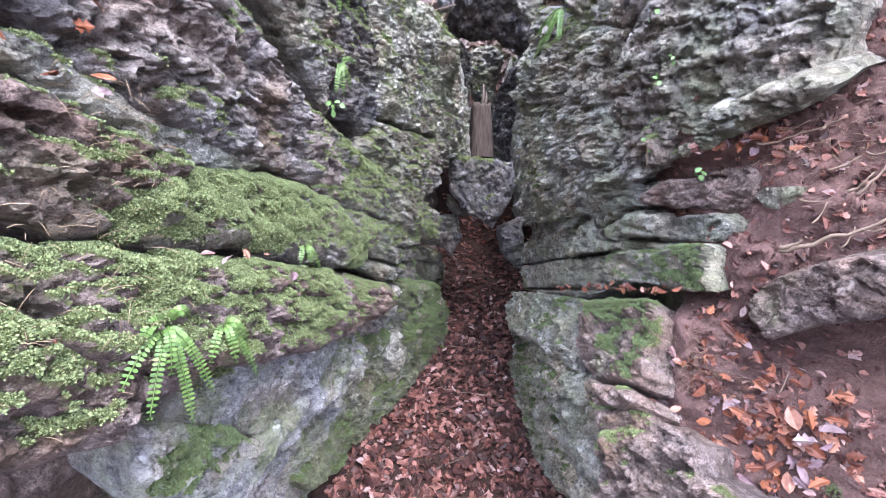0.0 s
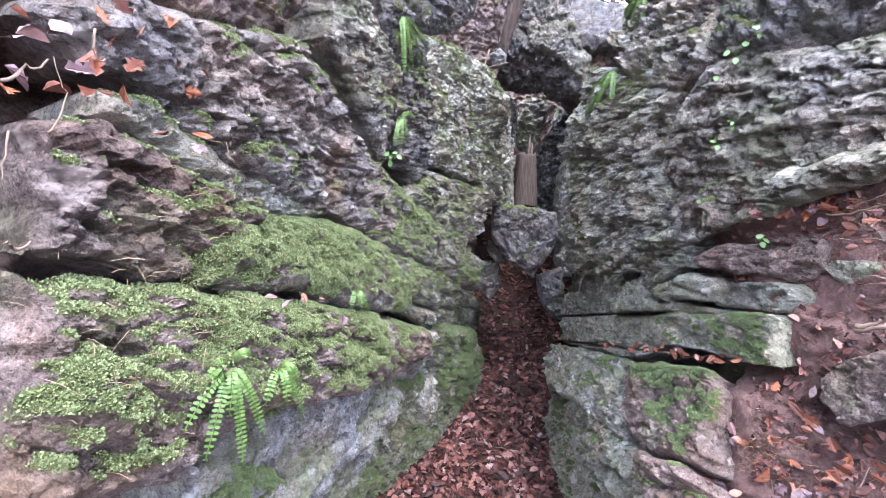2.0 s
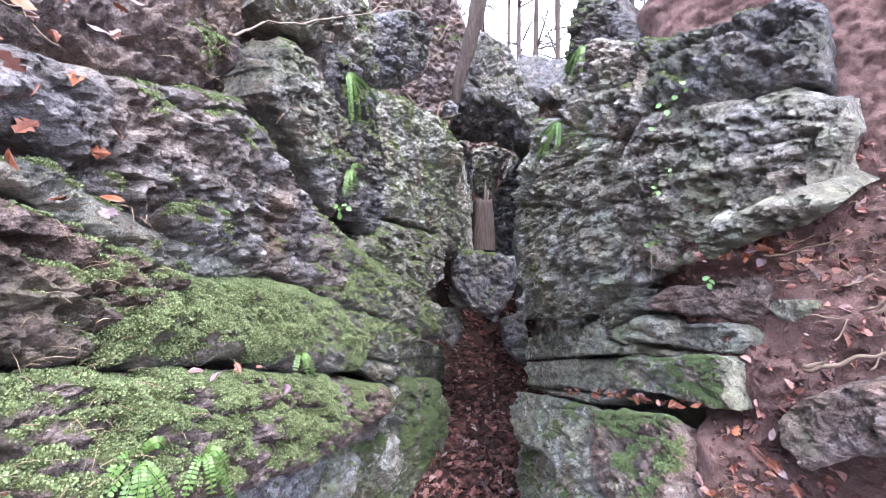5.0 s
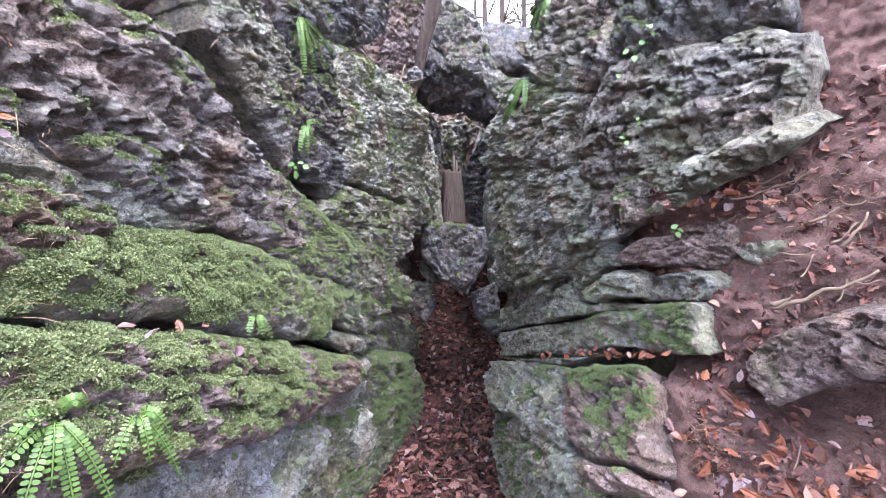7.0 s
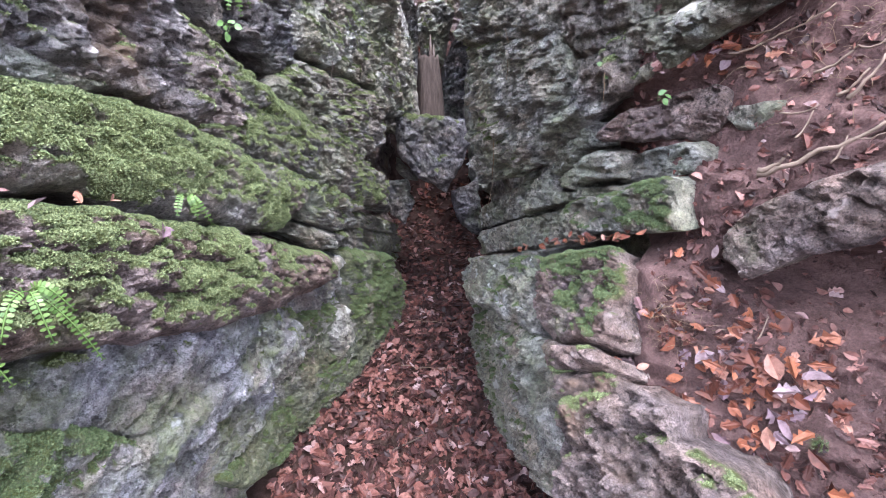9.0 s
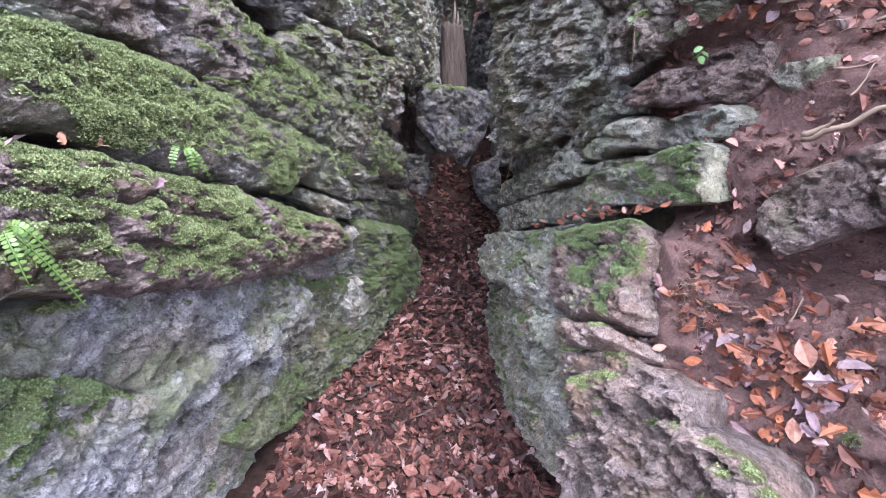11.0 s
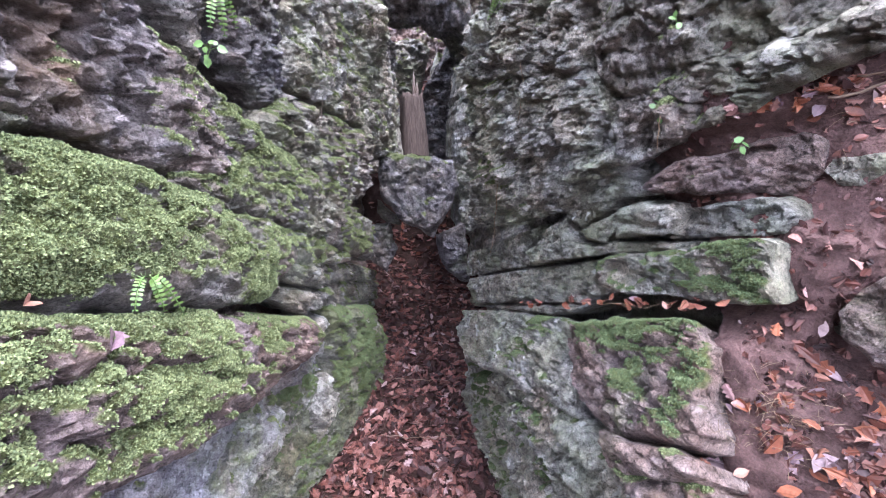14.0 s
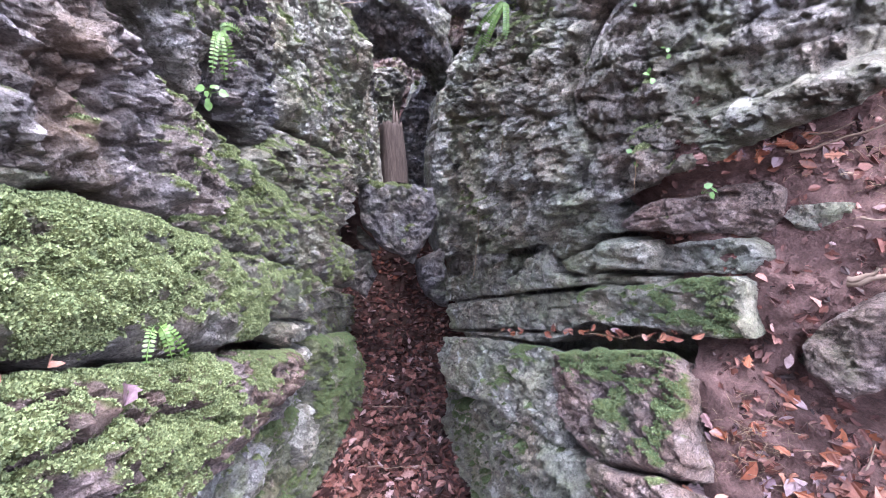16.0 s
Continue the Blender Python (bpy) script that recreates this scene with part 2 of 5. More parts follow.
# ---- mesh helpers ----
def mesh_object(name, verts, faces, mat, parent=None, smooth=True, moss=None):
    me = bpy.data.meshes.new(name)
    verts = np.asarray(verts, np.float32)
    if isinstance(faces, np.ndarray):
        sizes, loops = np.full(len(faces), faces.shape[1], np.int32), faces.ravel().astype(np.int32)
    else:
        sizes = np.array([len(f) for f in faces], np.int32)
        loops = np.fromiter((i for f in faces for i in f), np.int32, int(sizes.sum()))
    me.vertices.add(len(verts))
    me.vertices.foreach_set("co", verts.ravel())
    me.loops.add(len(loops))
    me.loops.foreach_set("vertex_index", loops)
    me.polygons.add(len(sizes))
    me.polygons.foreach_set("loop_start", np.concatenate([[0], np.cumsum(sizes)[:-1]]).astype(np.int32))
    me.polygons.foreach_set("loop_total", sizes)
    me.materials.append(mat)
    if not smooth:
        me.polygons.foreach_set("use_smooth", np.zeros(len(sizes), bool))
    else:
        me.polygons.foreach_set("use_smooth", np.ones(len(sizes), bool))
    if moss is not None:
        me.attributes.new("moss", "FLOAT", "POINT").data.foreach_set("value", np.asarray(moss, np.float32))
    me.update(calc_edges=True)
    me.validate()
    ob = new(name, me)
    if parent is not None:
        ob.parent = parent
    return ob


def vertex_normals(v, tris):
    fn = np.cross(v[tris[:, 1]] - v[tris[:, 0]], v[tris[:, 2]] - v[tris[:, 0]])
    out = np.zeros_like(v)
    for k in range(3):
        np.add.at(out, tris[:, k], fn)
    return out / np.maximum(np.linalg.norm(out, axis=1, keepdims=True), 1e-9), 0.5 * np.linalg.norm(fn, axis=1)


def moss_tufts(parent, v, tris, mask, rng, mat, density=115000, size=0.0031):
    """Small three-bladed sprigs, strewn over the triangles where the mask is high."""
    nrm, area = vertex_normals(v, tris)
    weight = area * np.clip(mask[tris].mean(1) - 0.35, 0, 1) * 1.5
    count = int(weight.sum() * density)
    if count < 20:
        return
    count = min(count, 56000)
    pick = rng.choice(len(tris), count, p=weight / weight.sum())
    r1, r2 = np.sqrt(rng.random(count)), rng.random(count)
    t = tris[pick]
    p = v[t[:, 0]] * (1 - r1)[:, None] + v[t[:, 1]] * (r1 * (1 - r2))[:, None] + v[t[:, 2]] * (r1 * r2)[:, None]
    up = nrm[t[:, 0]] + (0, 0, 0.35) + rng.normal(0, 0.35, (count, 3))
    up /= np.linalg.norm(up, axis=1, keepdims=True)
    s = size * rng.uniform(0.6, 1.5, count)[:, None]
    verts, faces = [], []
    for k in range(3):
        side = np.cross(up, rng.normal(0, 1, (count, 3)))
        side /= np.maximum(np.linalg.norm(side, axis=1, keepdims=True), 1e-6)
        tip = p + up * s * rng.uniform(0.7, 1.2, (count, 1)) + side * s * 0.9
        wide = np.cross(up, side) * s * 0.45
        base = p - up * 0.002
        n0 = len(verts) * count
        verts += [base, p + (tip - p) * 0.55 + wide, tip, p + (tip - p) * 0.55 - wide]
        i = np.arange(count)
        faces.append(np.stack([i + n0, i + n0 + count, i + n0 + 2 * count, i + n0 + 3 * count], 1))
    tagged(mesh_object("moss", np.concatenate(verts), np.concatenate(faces), mat, parent, False), "dense cushions of bright green moss", kind="stuff")


def inside(poly, q):
    hit = np.zeros(len(q), bool)
    a, b = poly, np.roll(poly, -1, 0)
    for (x0, y0), (x1, y1) in zip(a, b):
        if y0 == y1:
            continue
        c = (y0 > q[:, 1]) != (y1 > q[:, 1])
        hit ^= c & (q[:, 0] < (x1 - x0) * (q[:, 1] - y0) / (y1 - y0) + x0)
    return hit


def edge_distance(poly, q):
    d = np.full(len(q), 9.0)
    for a, b in zip(poly, np.roll(poly, -1, 0)):
        ab = b - a
        t = np.clip(((q - a) @ ab) / max(ab @ ab, 1e-9), 0, 1)
        d = np.minimum(d, np.linalg.norm(q - a - t[:, None] * ab, axis=1))
    return d


def spots_at(v, patches):
    """Where the moss cushions grow: each patch a centre and a radius."""
    out = np.zeros(len(v))
    for x, y, z, rad in patches:
        out = np.maximum(out, 1.25 * np.exp(-(((v - (x, y, z)) ** 2).sum(1) / rad ** 2)))
    return out


VIEW = Vector((0.0, 0.2, 1.75))
ROCK_COUNT = [0]


def rock(name, label, outline, mat, bulge=0.03, edge=0.035, rough=0.014, lumps=0.012, lump_scale=9.0, strata=0.0, bed=(0, 0, 1),
         beds=14.0, moss=-9.0, back=0.22, step=0.0085, moss_mat=None, group="", density=115000, wobble=0.012, lean=(0, 0, 0), patches=(), inset=0.0):
    """A stone with a rough, rounded front over the given outline, running back into the rock behind it."""
    ROCK_COUNT[0] += 1
    seed = ROCK_COUNT[0]
    rng = np.random.default_rng(seed)
    pts = np.array(outline, float)
    c = pts.mean(0)
    n = np.linalg.svd(pts - c)[2][2]
    if n @ (np.array(VIEW) - c) < 0:
        n = -n
    u = np.cross((0, 0, 1), n)
    u /= np.linalg.norm(u)
    w = np.cross(n, u)
    flat, off = np.stack([(pts - c) @ u, (pts - c) @ w], 1), (pts - c) @ n
    if inset:
        flat = flat * (1 - inset / np.maximum(np.linalg.norm(flat, axis=1, keepdims=True), inset * 3))
    # the rim, cut into short pieces and roughened
    rim = []
    for a, b in zip(flat, np.roll(flat, -1, 0)):
        k = max(1, int(np.linalg.norm(b - a) / step))
        rim += [a + (b - a) * i / k for i in range(k)]
    rim = np.array(rim)
    p3 = c + rim[:, :1] * u + rim[:, 1:] * w
    rim = rim + wobble * np.stack([fbm(p3 * 16, 3, seed), fbm(p3 * 16, 3, seed + 40)], 1)
    lo, hi = rim.min(0), rim.max(0)
    gx, gy = np.meshgrid(np.arange(lo[0], hi[0], step), np.arange(lo[1], hi[1], step))
    q = np.stack([gx.ravel(), gy.ravel()], 1)
    q += rng.uniform(-0.3, 0.3, q.shape) * step
    q = q[inside(rim, q)]
    q = q[edge_distance(rim, q) > 0.6 * step]
    allp = np.concatenate([rim, q])
    co, _, fc, *_ = delaunay_2d_cdt([Vector(x) for x in allp], [], [list(range(len(rim)))], 1, 1e-5)
    q = np.array([tuple(x) for x in co])
    tris = np.array([tuple(f[:3]) for f in fc if len(f) == 3])
    d = edge_distance(rim, q)
    wt = 1 / (((q[:, None, :] - flat[None]) ** 2).sum(2) + 0.002)
    h = (wt * off).sum(1) / wt.sum(1)
    rim_ramp = k = np.clip(d / edge, 0, 1)
    h += -edge * (1 - np.sqrt(np.clip(1 - (1 - k) ** 2, 0, 1))) + bulge * (1 - np.exp(-d / (4 * bulge + 0.02)))
    v = c + q[:, :1] * u + q[:, 1:] * w + h[:, None] * n
    bed = np.array(bed, float) / np.linalg.norm(bed)
    s = v @ bed
    knobby = "knob" in name or "boulder" in name or "brow" in name
    drawn = 0.1 if knobby else 1.5
    layer = v + bed * (s * (0.1 if knobby else 0.8))[:, None]
    disp = 0.7 * rough * fbm(layer * 11, 5, seed, 0.55) + 0.4 * rough * ridged(v * 23, 3, seed + 5)
    if lumps:
        warp = v + 0.03 * np.stack([fbm(v * 6, 2, seed + k) for k in (11, 12, 13)], 1)
        d1, d2 = cells(warp * lump_scale, seed)
        disp += lumps * (np.clip((d2 - d1) * 2.2, 0, 1) - 0.6)
        d1, d2 = cells(warp * lump_scale * 2.6, seed + 9)
        disp += 0.5 * lumps * (np.clip((d2 - d1) * 2.4, 0, 1) - 0.6)
        d1, d2 = cells((warp + bed * (s * 1.2)[:, None]) * lump_scale * 0.55, seed + 19)
        broken = (warp + bed * (s * 0.4 * drawn)[:, None]) * lump_scale
        disp += (0.006 + 1.5 * lumps) * facets(broken * 0.8, seed + 41) + (0.004 + 0.8 * lumps) * facets(broken * 2.1, seed + 43) + 0.35 * lumps * facets(broken * 5, seed + 47)
        disp -= (0.01 + 0.8 * lumps) * (1 - np.clip((d2 - d1) * 12, 0, 1))
    disp += 0.018 * facets((v + bed * (s * drawn)[:, None]) * 5.5, seed + 51, 0.9) * min(1.0, back * 4) + 0.011 * facets((v + bed * (s * drawn)[:, None]) * 17, seed + 53, 0.9) + 0.005 * facets((v + bed * (s * drawn)[:, None]) * 42, seed + 57, 0.9)
    if knobby:
        disp -= 0.045 * ease(0.25, 0.75, fbm(v * 11, 3, seed + 61)) * min(1.0, lumps * 60)
    if strata:
        ph = s * beds + 0.8 * fbm(v * 3.5, 3, seed + 21)
        fr = ph - np.floor(ph)
        disp += strata * (ease(0.0, 0.25, fr) - ease(0.7, 1.0, fr) - 0.5 + 0.8 * (lattice(np.stack([np.floor(ph), np.zeros(len(ph)), np.zeros(len(ph))], 1), seed) - 0.5))
    v = v + n * (disp * (0.35 + 0.65 * k))[:, None]
    # sides running back
    use = {}
    for t in tris:
        for a, b in ((t[0], t[1]), (t[1], t[2]), (t[2], t[0])):
            use[(min(a, b), max(a, b))] = use.get((min(a, b), max(a, b)), []) + [(a, b)]
    border = [e[0] for e in use.values() if len(e) == 1]
    ids = sorted({i for e in border for i in e})
    at = {i: k for k, i in enumerate(ids)}
    ring = v[ids]
    away = -n + np.array(lean)
    verts, faces = [v], [tuple(t) for t in tris]
    cc = v.mean(0)
    last, nv = ids, len(v)
    for step_back, shrink in ((0.12, 0.005), (0.4, 0.03), (1.0, 0.12)):
        r = ring + away * back * step_back + (cc + away * back * step_back - ring - away * back * step_back) * shrink
        r = r + 0.012 * np.stack([fbm(r * 14, 3, seed + 60 + j) for j in range(3)], 1)
        cur = list(range(nv, nv + len(ids)))
        for a, b in border:
            faces.append((last[at[a]], cur[at[a]], cur[at[b]], last[at[b]]))
        verts.append(r)
        last, nv = cur, nv + len(ids)
    verts.append((cc + away * back * 1.02)[None])
    faces += [(last[at[a]], nv, last[at[b]]) for a, b in border]
    flip = vertex_normals(v, tris)[0].mean(0) @ n < 0
    if flip:
        faces, tris = [f[::-1] for f in faces], tris[:, ::-1]
    nrm, _ = vertex_normals(v, tris)
    mask = np.zeros(sum(len(p) for p in verts))
    if moss > -5:
        m = ease(0.0, 0.55, 0.9 * fbm(v * 4.5, 4, seed + 31) + 0.5 * fbm(v * 26, 2, seed + 33) + 1.1 * nrm[:, 2] + moss + spots_at(v, patches))
        mask[:len(v)] = m
        d1, d2 = cells(v * 24, seed + 35)
        v = v + nrm * (m * (0.004 + 0.016 * np.clip(1.0 - 1.3 * d1, 0, 1)) * (0.3 + 0.7 * rim_ramp))[:, None]
        verts[0] = v
    ob = mesh_object(name, np.concatenate(verts), faces, mat, None, False, mask)
    tagged(ob, label, "rock", group)
    if moss > -5:
        moss_tufts(ob, v, tris, mask[:len(v)], rng, moss_mat or MOSS, density)
    return ob


def sheet(name, xs, ys, place, mat, moss=None):
    """A grid over xs and ys, each node put in space by place(a, b)."""
    a, b = np.meshgrid(xs, ys)
    v = place(a.ravel(), b.ravel())
    nx, ny = len(xs), len(ys)
    i = (np.arange(ny - 1)[:, None] * nx + np.arange(nx - 1)[None]).ravel()
    return mesh_object(name, v, np.stack([i, i + 1, i + nx + 1, i + nx], 1), mat, None, True, moss(v) if moss else None), v


def tube(points, radii, sides=6):
    """Vertices and faces of a tapering tube along points."""
    pts = [Vector(p) for p in points]
    verts, faces = [], []
    for i, p in enumerate(pts):
        d = (pts[min(i + 1, len(pts) - 1)] - pts[max(i - 1, 0)]).normalized()
        s = d.orthogonal().normalized()
        t = d.cross(s)
        for k in range(sides):
            a = 2 * math.pi * k / sides
            verts.append(tuple(p + (s * math.cos(a) + t * math.sin(a)) * radii[i]))
    for i in range(len(pts) - 1):
        for k in range(sides):
            faces.append((i * sides + k, i * sides + (k + 1) % sides, (i + 1) * sides + (k + 1) % sides, (i + 1) * sides + k))
    faces.append(tuple(range(sides))[::-1])
    faces.append(tuple((len(pts) - 1) * sides + k for k in range(sides)))
    return verts, faces


def twig_path(a, b, rng, sag=0.0, jitter=0.02, count=7):
    a, b = np.array(a, float), np.array(b, float)
    t = np.linspace(0, 1, count)[:, None]
    p = a + (b - a) * t - np.array((0, 0, 1)) * sag * 4 * t * (1 - t)
    p[1:-1] += rng.normal(0, jitter, (count - 2, 3)) * np.linalg.norm(b - a)
    return p


# ---- the ground: one sheet from the cleft's floor to the horizon ----
def floor_height(y):
    return np.interp(y, [-400, -40, -7, -3, -1, 0, 1.6, 2.3, 2.9, 4.1, 4.9, 5.6, 6.6, 12, 60, 400], [-25, -3, -0.3, 0.0, 0.08, 0.1, -0.02, -0.1, 0.06, 0.38, 0.61, 1.2, 3.6, 6.0, 14.0, 45.0])


def ground_place(x, y):
    z = floor_height(y)
    mid = 0.02 + 0.07 * y.clip(0, 6)
    side = np.abs(x - mid) - 1.17 - 0.03 * x
    top = np.interp(y, [-7, -3, -1.2, 0.3, 3, 6.6, 60, 400], [-0.2, 0.1, 0.2, 2.2, 2.9, 3.9, 14.2, 45.2])
    z = z + (np.maximum(top, z) - z) * ease(0.0, 0.28, side)
    p = np.stack([x, y, z], 1)
    far = ease(3, 12, np.hypot(x, y))
    p[:, 2] += 0.02 * fbm(p * (7, 7, 0), 3, 3) * (1 - far) + 0.5 * far * fbm(p * (0.15, 0.15, 0), 3, 4)
    p[:, 2] += 0.07 * ease(0.12, 0.42, np.abs(x - mid)) * ease(1.5, 2.2, y) * (1 - ease(0, .2, side))
    return p


near_x = np.concatenate([-np.geomspace(400, 2.2, 26), np.linspace(-2.1, 2.3, 100), np.geomspace(2.4, 400, 26)])
near_y = np.concatenate([-np.geomspace(400, 0.6, 24), np.linspace(-0.5, 7.0, 150), np.geomspace(7.2, 400, 34)])
ground, _ = sheet("ground", near_x, near_y, ground_place, HUMUS, lambda v: np.zeros(len(v)))
tagged(ground, "dark leaf mould covering the cleft floor and woodland", "ground", kind="structure")


# ---- rock mass behind the stones ----
def left_mass(y, z):
    x = -1.3 + 0.21 * y - 0.12 * ease(1.1, 0.5, z) - 0.75 * np.maximum(z - 2.65 - 0.32 * y, 0)
    p = np.stack([x, y, z], 1)
    p[:, 0] += 0.05 * fbm(p * (4, 4, 9), 4, 71) + 0.03 * ridged(p * 9, 3, 72)
    return p


def right_mass(y, z):
    x = 1.3 - 0.02 * y + 0.7 * np.maximum(z - 2.9 - 0.12 * y, 0)
    p = np.stack([x, y, z], 1)
    p[:, 0] += 0.05 * fbm(p * (4, 4, 9), 4, 81) + 0.03 * ridged(p * 9, 3, 82)
    return p


wall_left, _ = sheet("wall_left", np.linspace(-0.6, 6.6, 200), np.linspace(-0.4, 4.2, 130), left_mass, ROCK_BROWN, lambda v: np.zeros(len(v)))
tagged(wall_left, "dark limestone mass behind the cleft's stones", "rock wall", kind="structure")
wall_right, _ = sheet("wall_right", np.linspace(1.55, 6.8, 150), np.linspace(-0.4, 4.6, 130), right_mass, ROCK, lambda v: np.zeros(len(v)))
tagged(wall_right, "dark limestone mass behind layered stones", "rock wall", kind="structure")


def bank_place(x, z):
    rim = np.interp(z, [1.36, 1.46, 1.9, 2.0], [0.87, 1.03, 1.03, 0.96]) + 0.02 * value_noise(np.stack([x * 0, z * 9, z * 0], 1), 4)
    fold = np.maximum(rim - x, 0)
    x = np.maximum(x, rim - 0.01)
    y = 1.93 - 0.83 * x + 0.24 * z + 1.5 * fold + 0.5 * np.maximum(x - 1.35, 0)
    p = np.stack([x, y, z], 1)
    p[:, 1] += 0.045 * fbm(p * 5, 4, 91) + 0.02 * ridged(p * 14, 3, 92) + 0.014 * facets(p * 16, 94) + 0.018 * fbm(p * 40, 2, 93)
    p[:, 1] += 0.17 * ease(1.68, 1.78, z) * (1 - ease(1.94, 2.02, z)) * (1 - ease(1.05, 1.16, x))
    hollow = np.exp(-((x - 1.27) / 0.2) ** 2 - ((z - 1.38) / 0.08) ** 2)
    p[:, 1] += 0.42 * hollow
    return p


BANK_MOSS = [(0.904, 1.393, 1.043, 0.035), (0.873, 1.359, 0.933, 0.035), (1.134, 1.059, 1.204, 0.05), (1.121, 1.166, 1.0, 0.05), (0.959, 1.165, 0.888, 0.05), (1.107, 1.074, 1.044, 0.06)]
bank, bank_v = sheet("bank", np.linspace(0.84, 2.6, 190), np.linspace(-0.1, 3.3, 240), bank_place, SOIL,
                     lambda v: ease(0.35, 0.9, spots_at(v, BANK_MOSS) + 0.35 * fbm(v * 20, 3, 95)))
tagged(bank, "steep bank of bare red-brown soil with roots", "soil bank", kind="structure")
nb = 190
cell = (np.arange(239)[:, None] * nb + np.arange(nb - 1)[None]).ravel()
bank_tris = np.concatenate([np.stack([cell, cell + 1, cell + nb + 1], 1), np.stack([cell, cell + nb + 1, cell + nb], 1)])
moss_tufts(bank, bank_v, bank_tris, ease(0.35, 0.9, spots_at(bank_v, BANK_MOSS) + 0.35 * fbm(bank_v * 20, 3, 95)), np.random.default_rng(8), MOSS_DARK)

# ---- stones of the wall with the mossy ledges ----
DIP = (0.25, 0.3, 0.9)
rock("pitted_boulder", "large pitted grey boulder overhanging a mossy slab", [[-0.737, 0.589, 2.153], [-0.725, 0.623, 2.202], [-0.695, 0.708, 2.269], [-0.656, 0.825, 2.287], [-0.597, 0.968, 2.325], [-0.567, 1.159, 2.399], [-0.552, 1.326, 2.325], [-0.536, 1.547, 2.251], [-0.478, 1.808, 2.133], [-0.443, 1.908, 1.982], [-0.446, 1.859, 1.849], [-0.563, 1.446, 1.911], [-0.615, 1.2, 1.933], [-0.645, 0.976, 2.0], [-0.675, 0.814, 2.052], [-0.692, 0.753, 2.092], [-0.713, 0.673, 2.119]], ROCK_OCHRE, 0.025, 0.05, 0.024, 0.02, 10, 0.014, DIP, 12, -0.62, 0.3, patches=[(-0.622, 0.881, 2.373, 0.05), (-0.617, 0.91, 2.284, 0.05), (-0.57, 1.184, 2.317, 0.05), (-0.588, 1.073, 2.313, 0.05)])
rock("rock_slab", "upright rough grey slab beside a dark crevice", [[-0.569, 1.411, 2.718], [-0.517, 1.587, 2.756], [-0.461, 1.765, 2.68], [-0.454, 1.92, 2.537], [-0.469, 1.944, 2.384], [-0.493, 1.9, 2.185], [-0.531, 1.74, 2.304], [-0.546, 1.534, 2.4], [-0.561, 1.398, 2.51]], ROCK, 0.03, 0.03, 0.016, 0.014, 12, moss=-0.9)
rock("rock_slab", "dark upright slab with a fern in its crevice", [[-0.495, 1.658, 2.867], [-0.438, 1.846, 2.902], [-0.364, 2.147, 2.827], [-0.349, 2.261, 2.596], [-0.345, 2.318, 2.392], [-0.349, 2.346, 2.208], [-0.396, 2.193, 2.148], [-0.447, 2.013, 2.238], [-0.456, 1.942, 2.41], [-0.442, 1.889, 2.579], [-0.465, 1.714, 2.73]], ROCK_WET_SHADE, 0.03, 0.03, 0.018, 0.014, 11, moss=-0.75, patches=[(-0.438, 1.734, 2.814, 0.06), (-0.419, 1.8, 2.697, 0.06)])
rock("rock_slab", "pale layered slab with green algae", [[-0.353, 2.171, 2.899], [-0.255, 2.548, 3.026], [-0.151, 2.881, 2.859], [-0.085, 3.1, 2.66], [-0.021, 3.352, 2.499], [-0.027, 3.348, 2.31], [-0.201, 2.796, 2.285], [-0.342, 2.329, 2.284], [-0.35, 2.228, 2.585]], ROCK_GREEN, 0.03, 0.03, 0.014, 0.016, 9, 0.02, DIP, 16, -0.75, patches=[(-0.247, 2.504, 2.884, 0.1), (-0.138, 2.888, 2.526, 0.1), (-0.291, 2.358, 2.628, 0.1)])
rock("rock", "lichened broken stones above a mossy slab", [[-0.345, 2.295, 2.247], [-0.199, 2.785, 2.257], [-0.003, 3.421, 2.292], [0.002, 3.504, 1.969], [-0.186, 2.928, 1.793], [-0.301, 2.491, 1.866], [-0.359, 2.265, 1.984], [-0.401, 2.115, 2.073]], ROCK, 0.04, 0.04, 0.022, 0.022, 9, 0.012, DIP, 14, -0.55, patches=[(-0.133, 2.956, 2.382, 0.08), (-0.22, 2.762, 1.905, 0.08)])
rock("rock_slab", "slanting slab with bright moss along its top", [[-0.492, 1.762, 2.161], [-0.422, 2.002, 2.061], [-0.326, 2.363, 2.006], [-0.22, 2.76, 1.913], [-0.027, 3.499, 1.748], [0.017, 3.831, 1.44], [-0.181, 3.029, 1.566], [-0.339, 2.323, 1.722], [-0.436, 1.881, 1.782], [-0.49, 1.685, 1.855], [-0.457, 1.845, 1.934], [-0.464, 1.848, 2.057]], ROCK, 0.04, 0.035, 0.016, 0.014, 9, 0.012, DIP, 12, -0.3, patches=[(-0.422, 2.003, 2.048, 0.07), (-0.346, 2.285, 1.97, 0.07), (-0.441, 1.941, 2.12, 0.07), (-0.386, 2.134, 2.004, 0.07), (-0.184, 2.943, 1.716, 0.09), (-0.109, 3.283, 1.616, 0.09)])
rock("rock_slab", "narrow grey slab deep in the cleft", [[-0.242, 2.61, 3.036], [-0.04, 3.108, 3.132], [0.137, 3.138, 2.888], [0.245, 4.139, 2.82], [0.236, 4.184, 2.204], [0.002, 3.487, 2.189], [-0.03, 3.335, 2.495], [-0.099, 3.067, 2.693], [-0.179, 2.793, 2.847]], ROCK_GREEN, 0.04, 0.04, 0.018, 0.016, 8, 0.014, DIP, 12, -0.7)
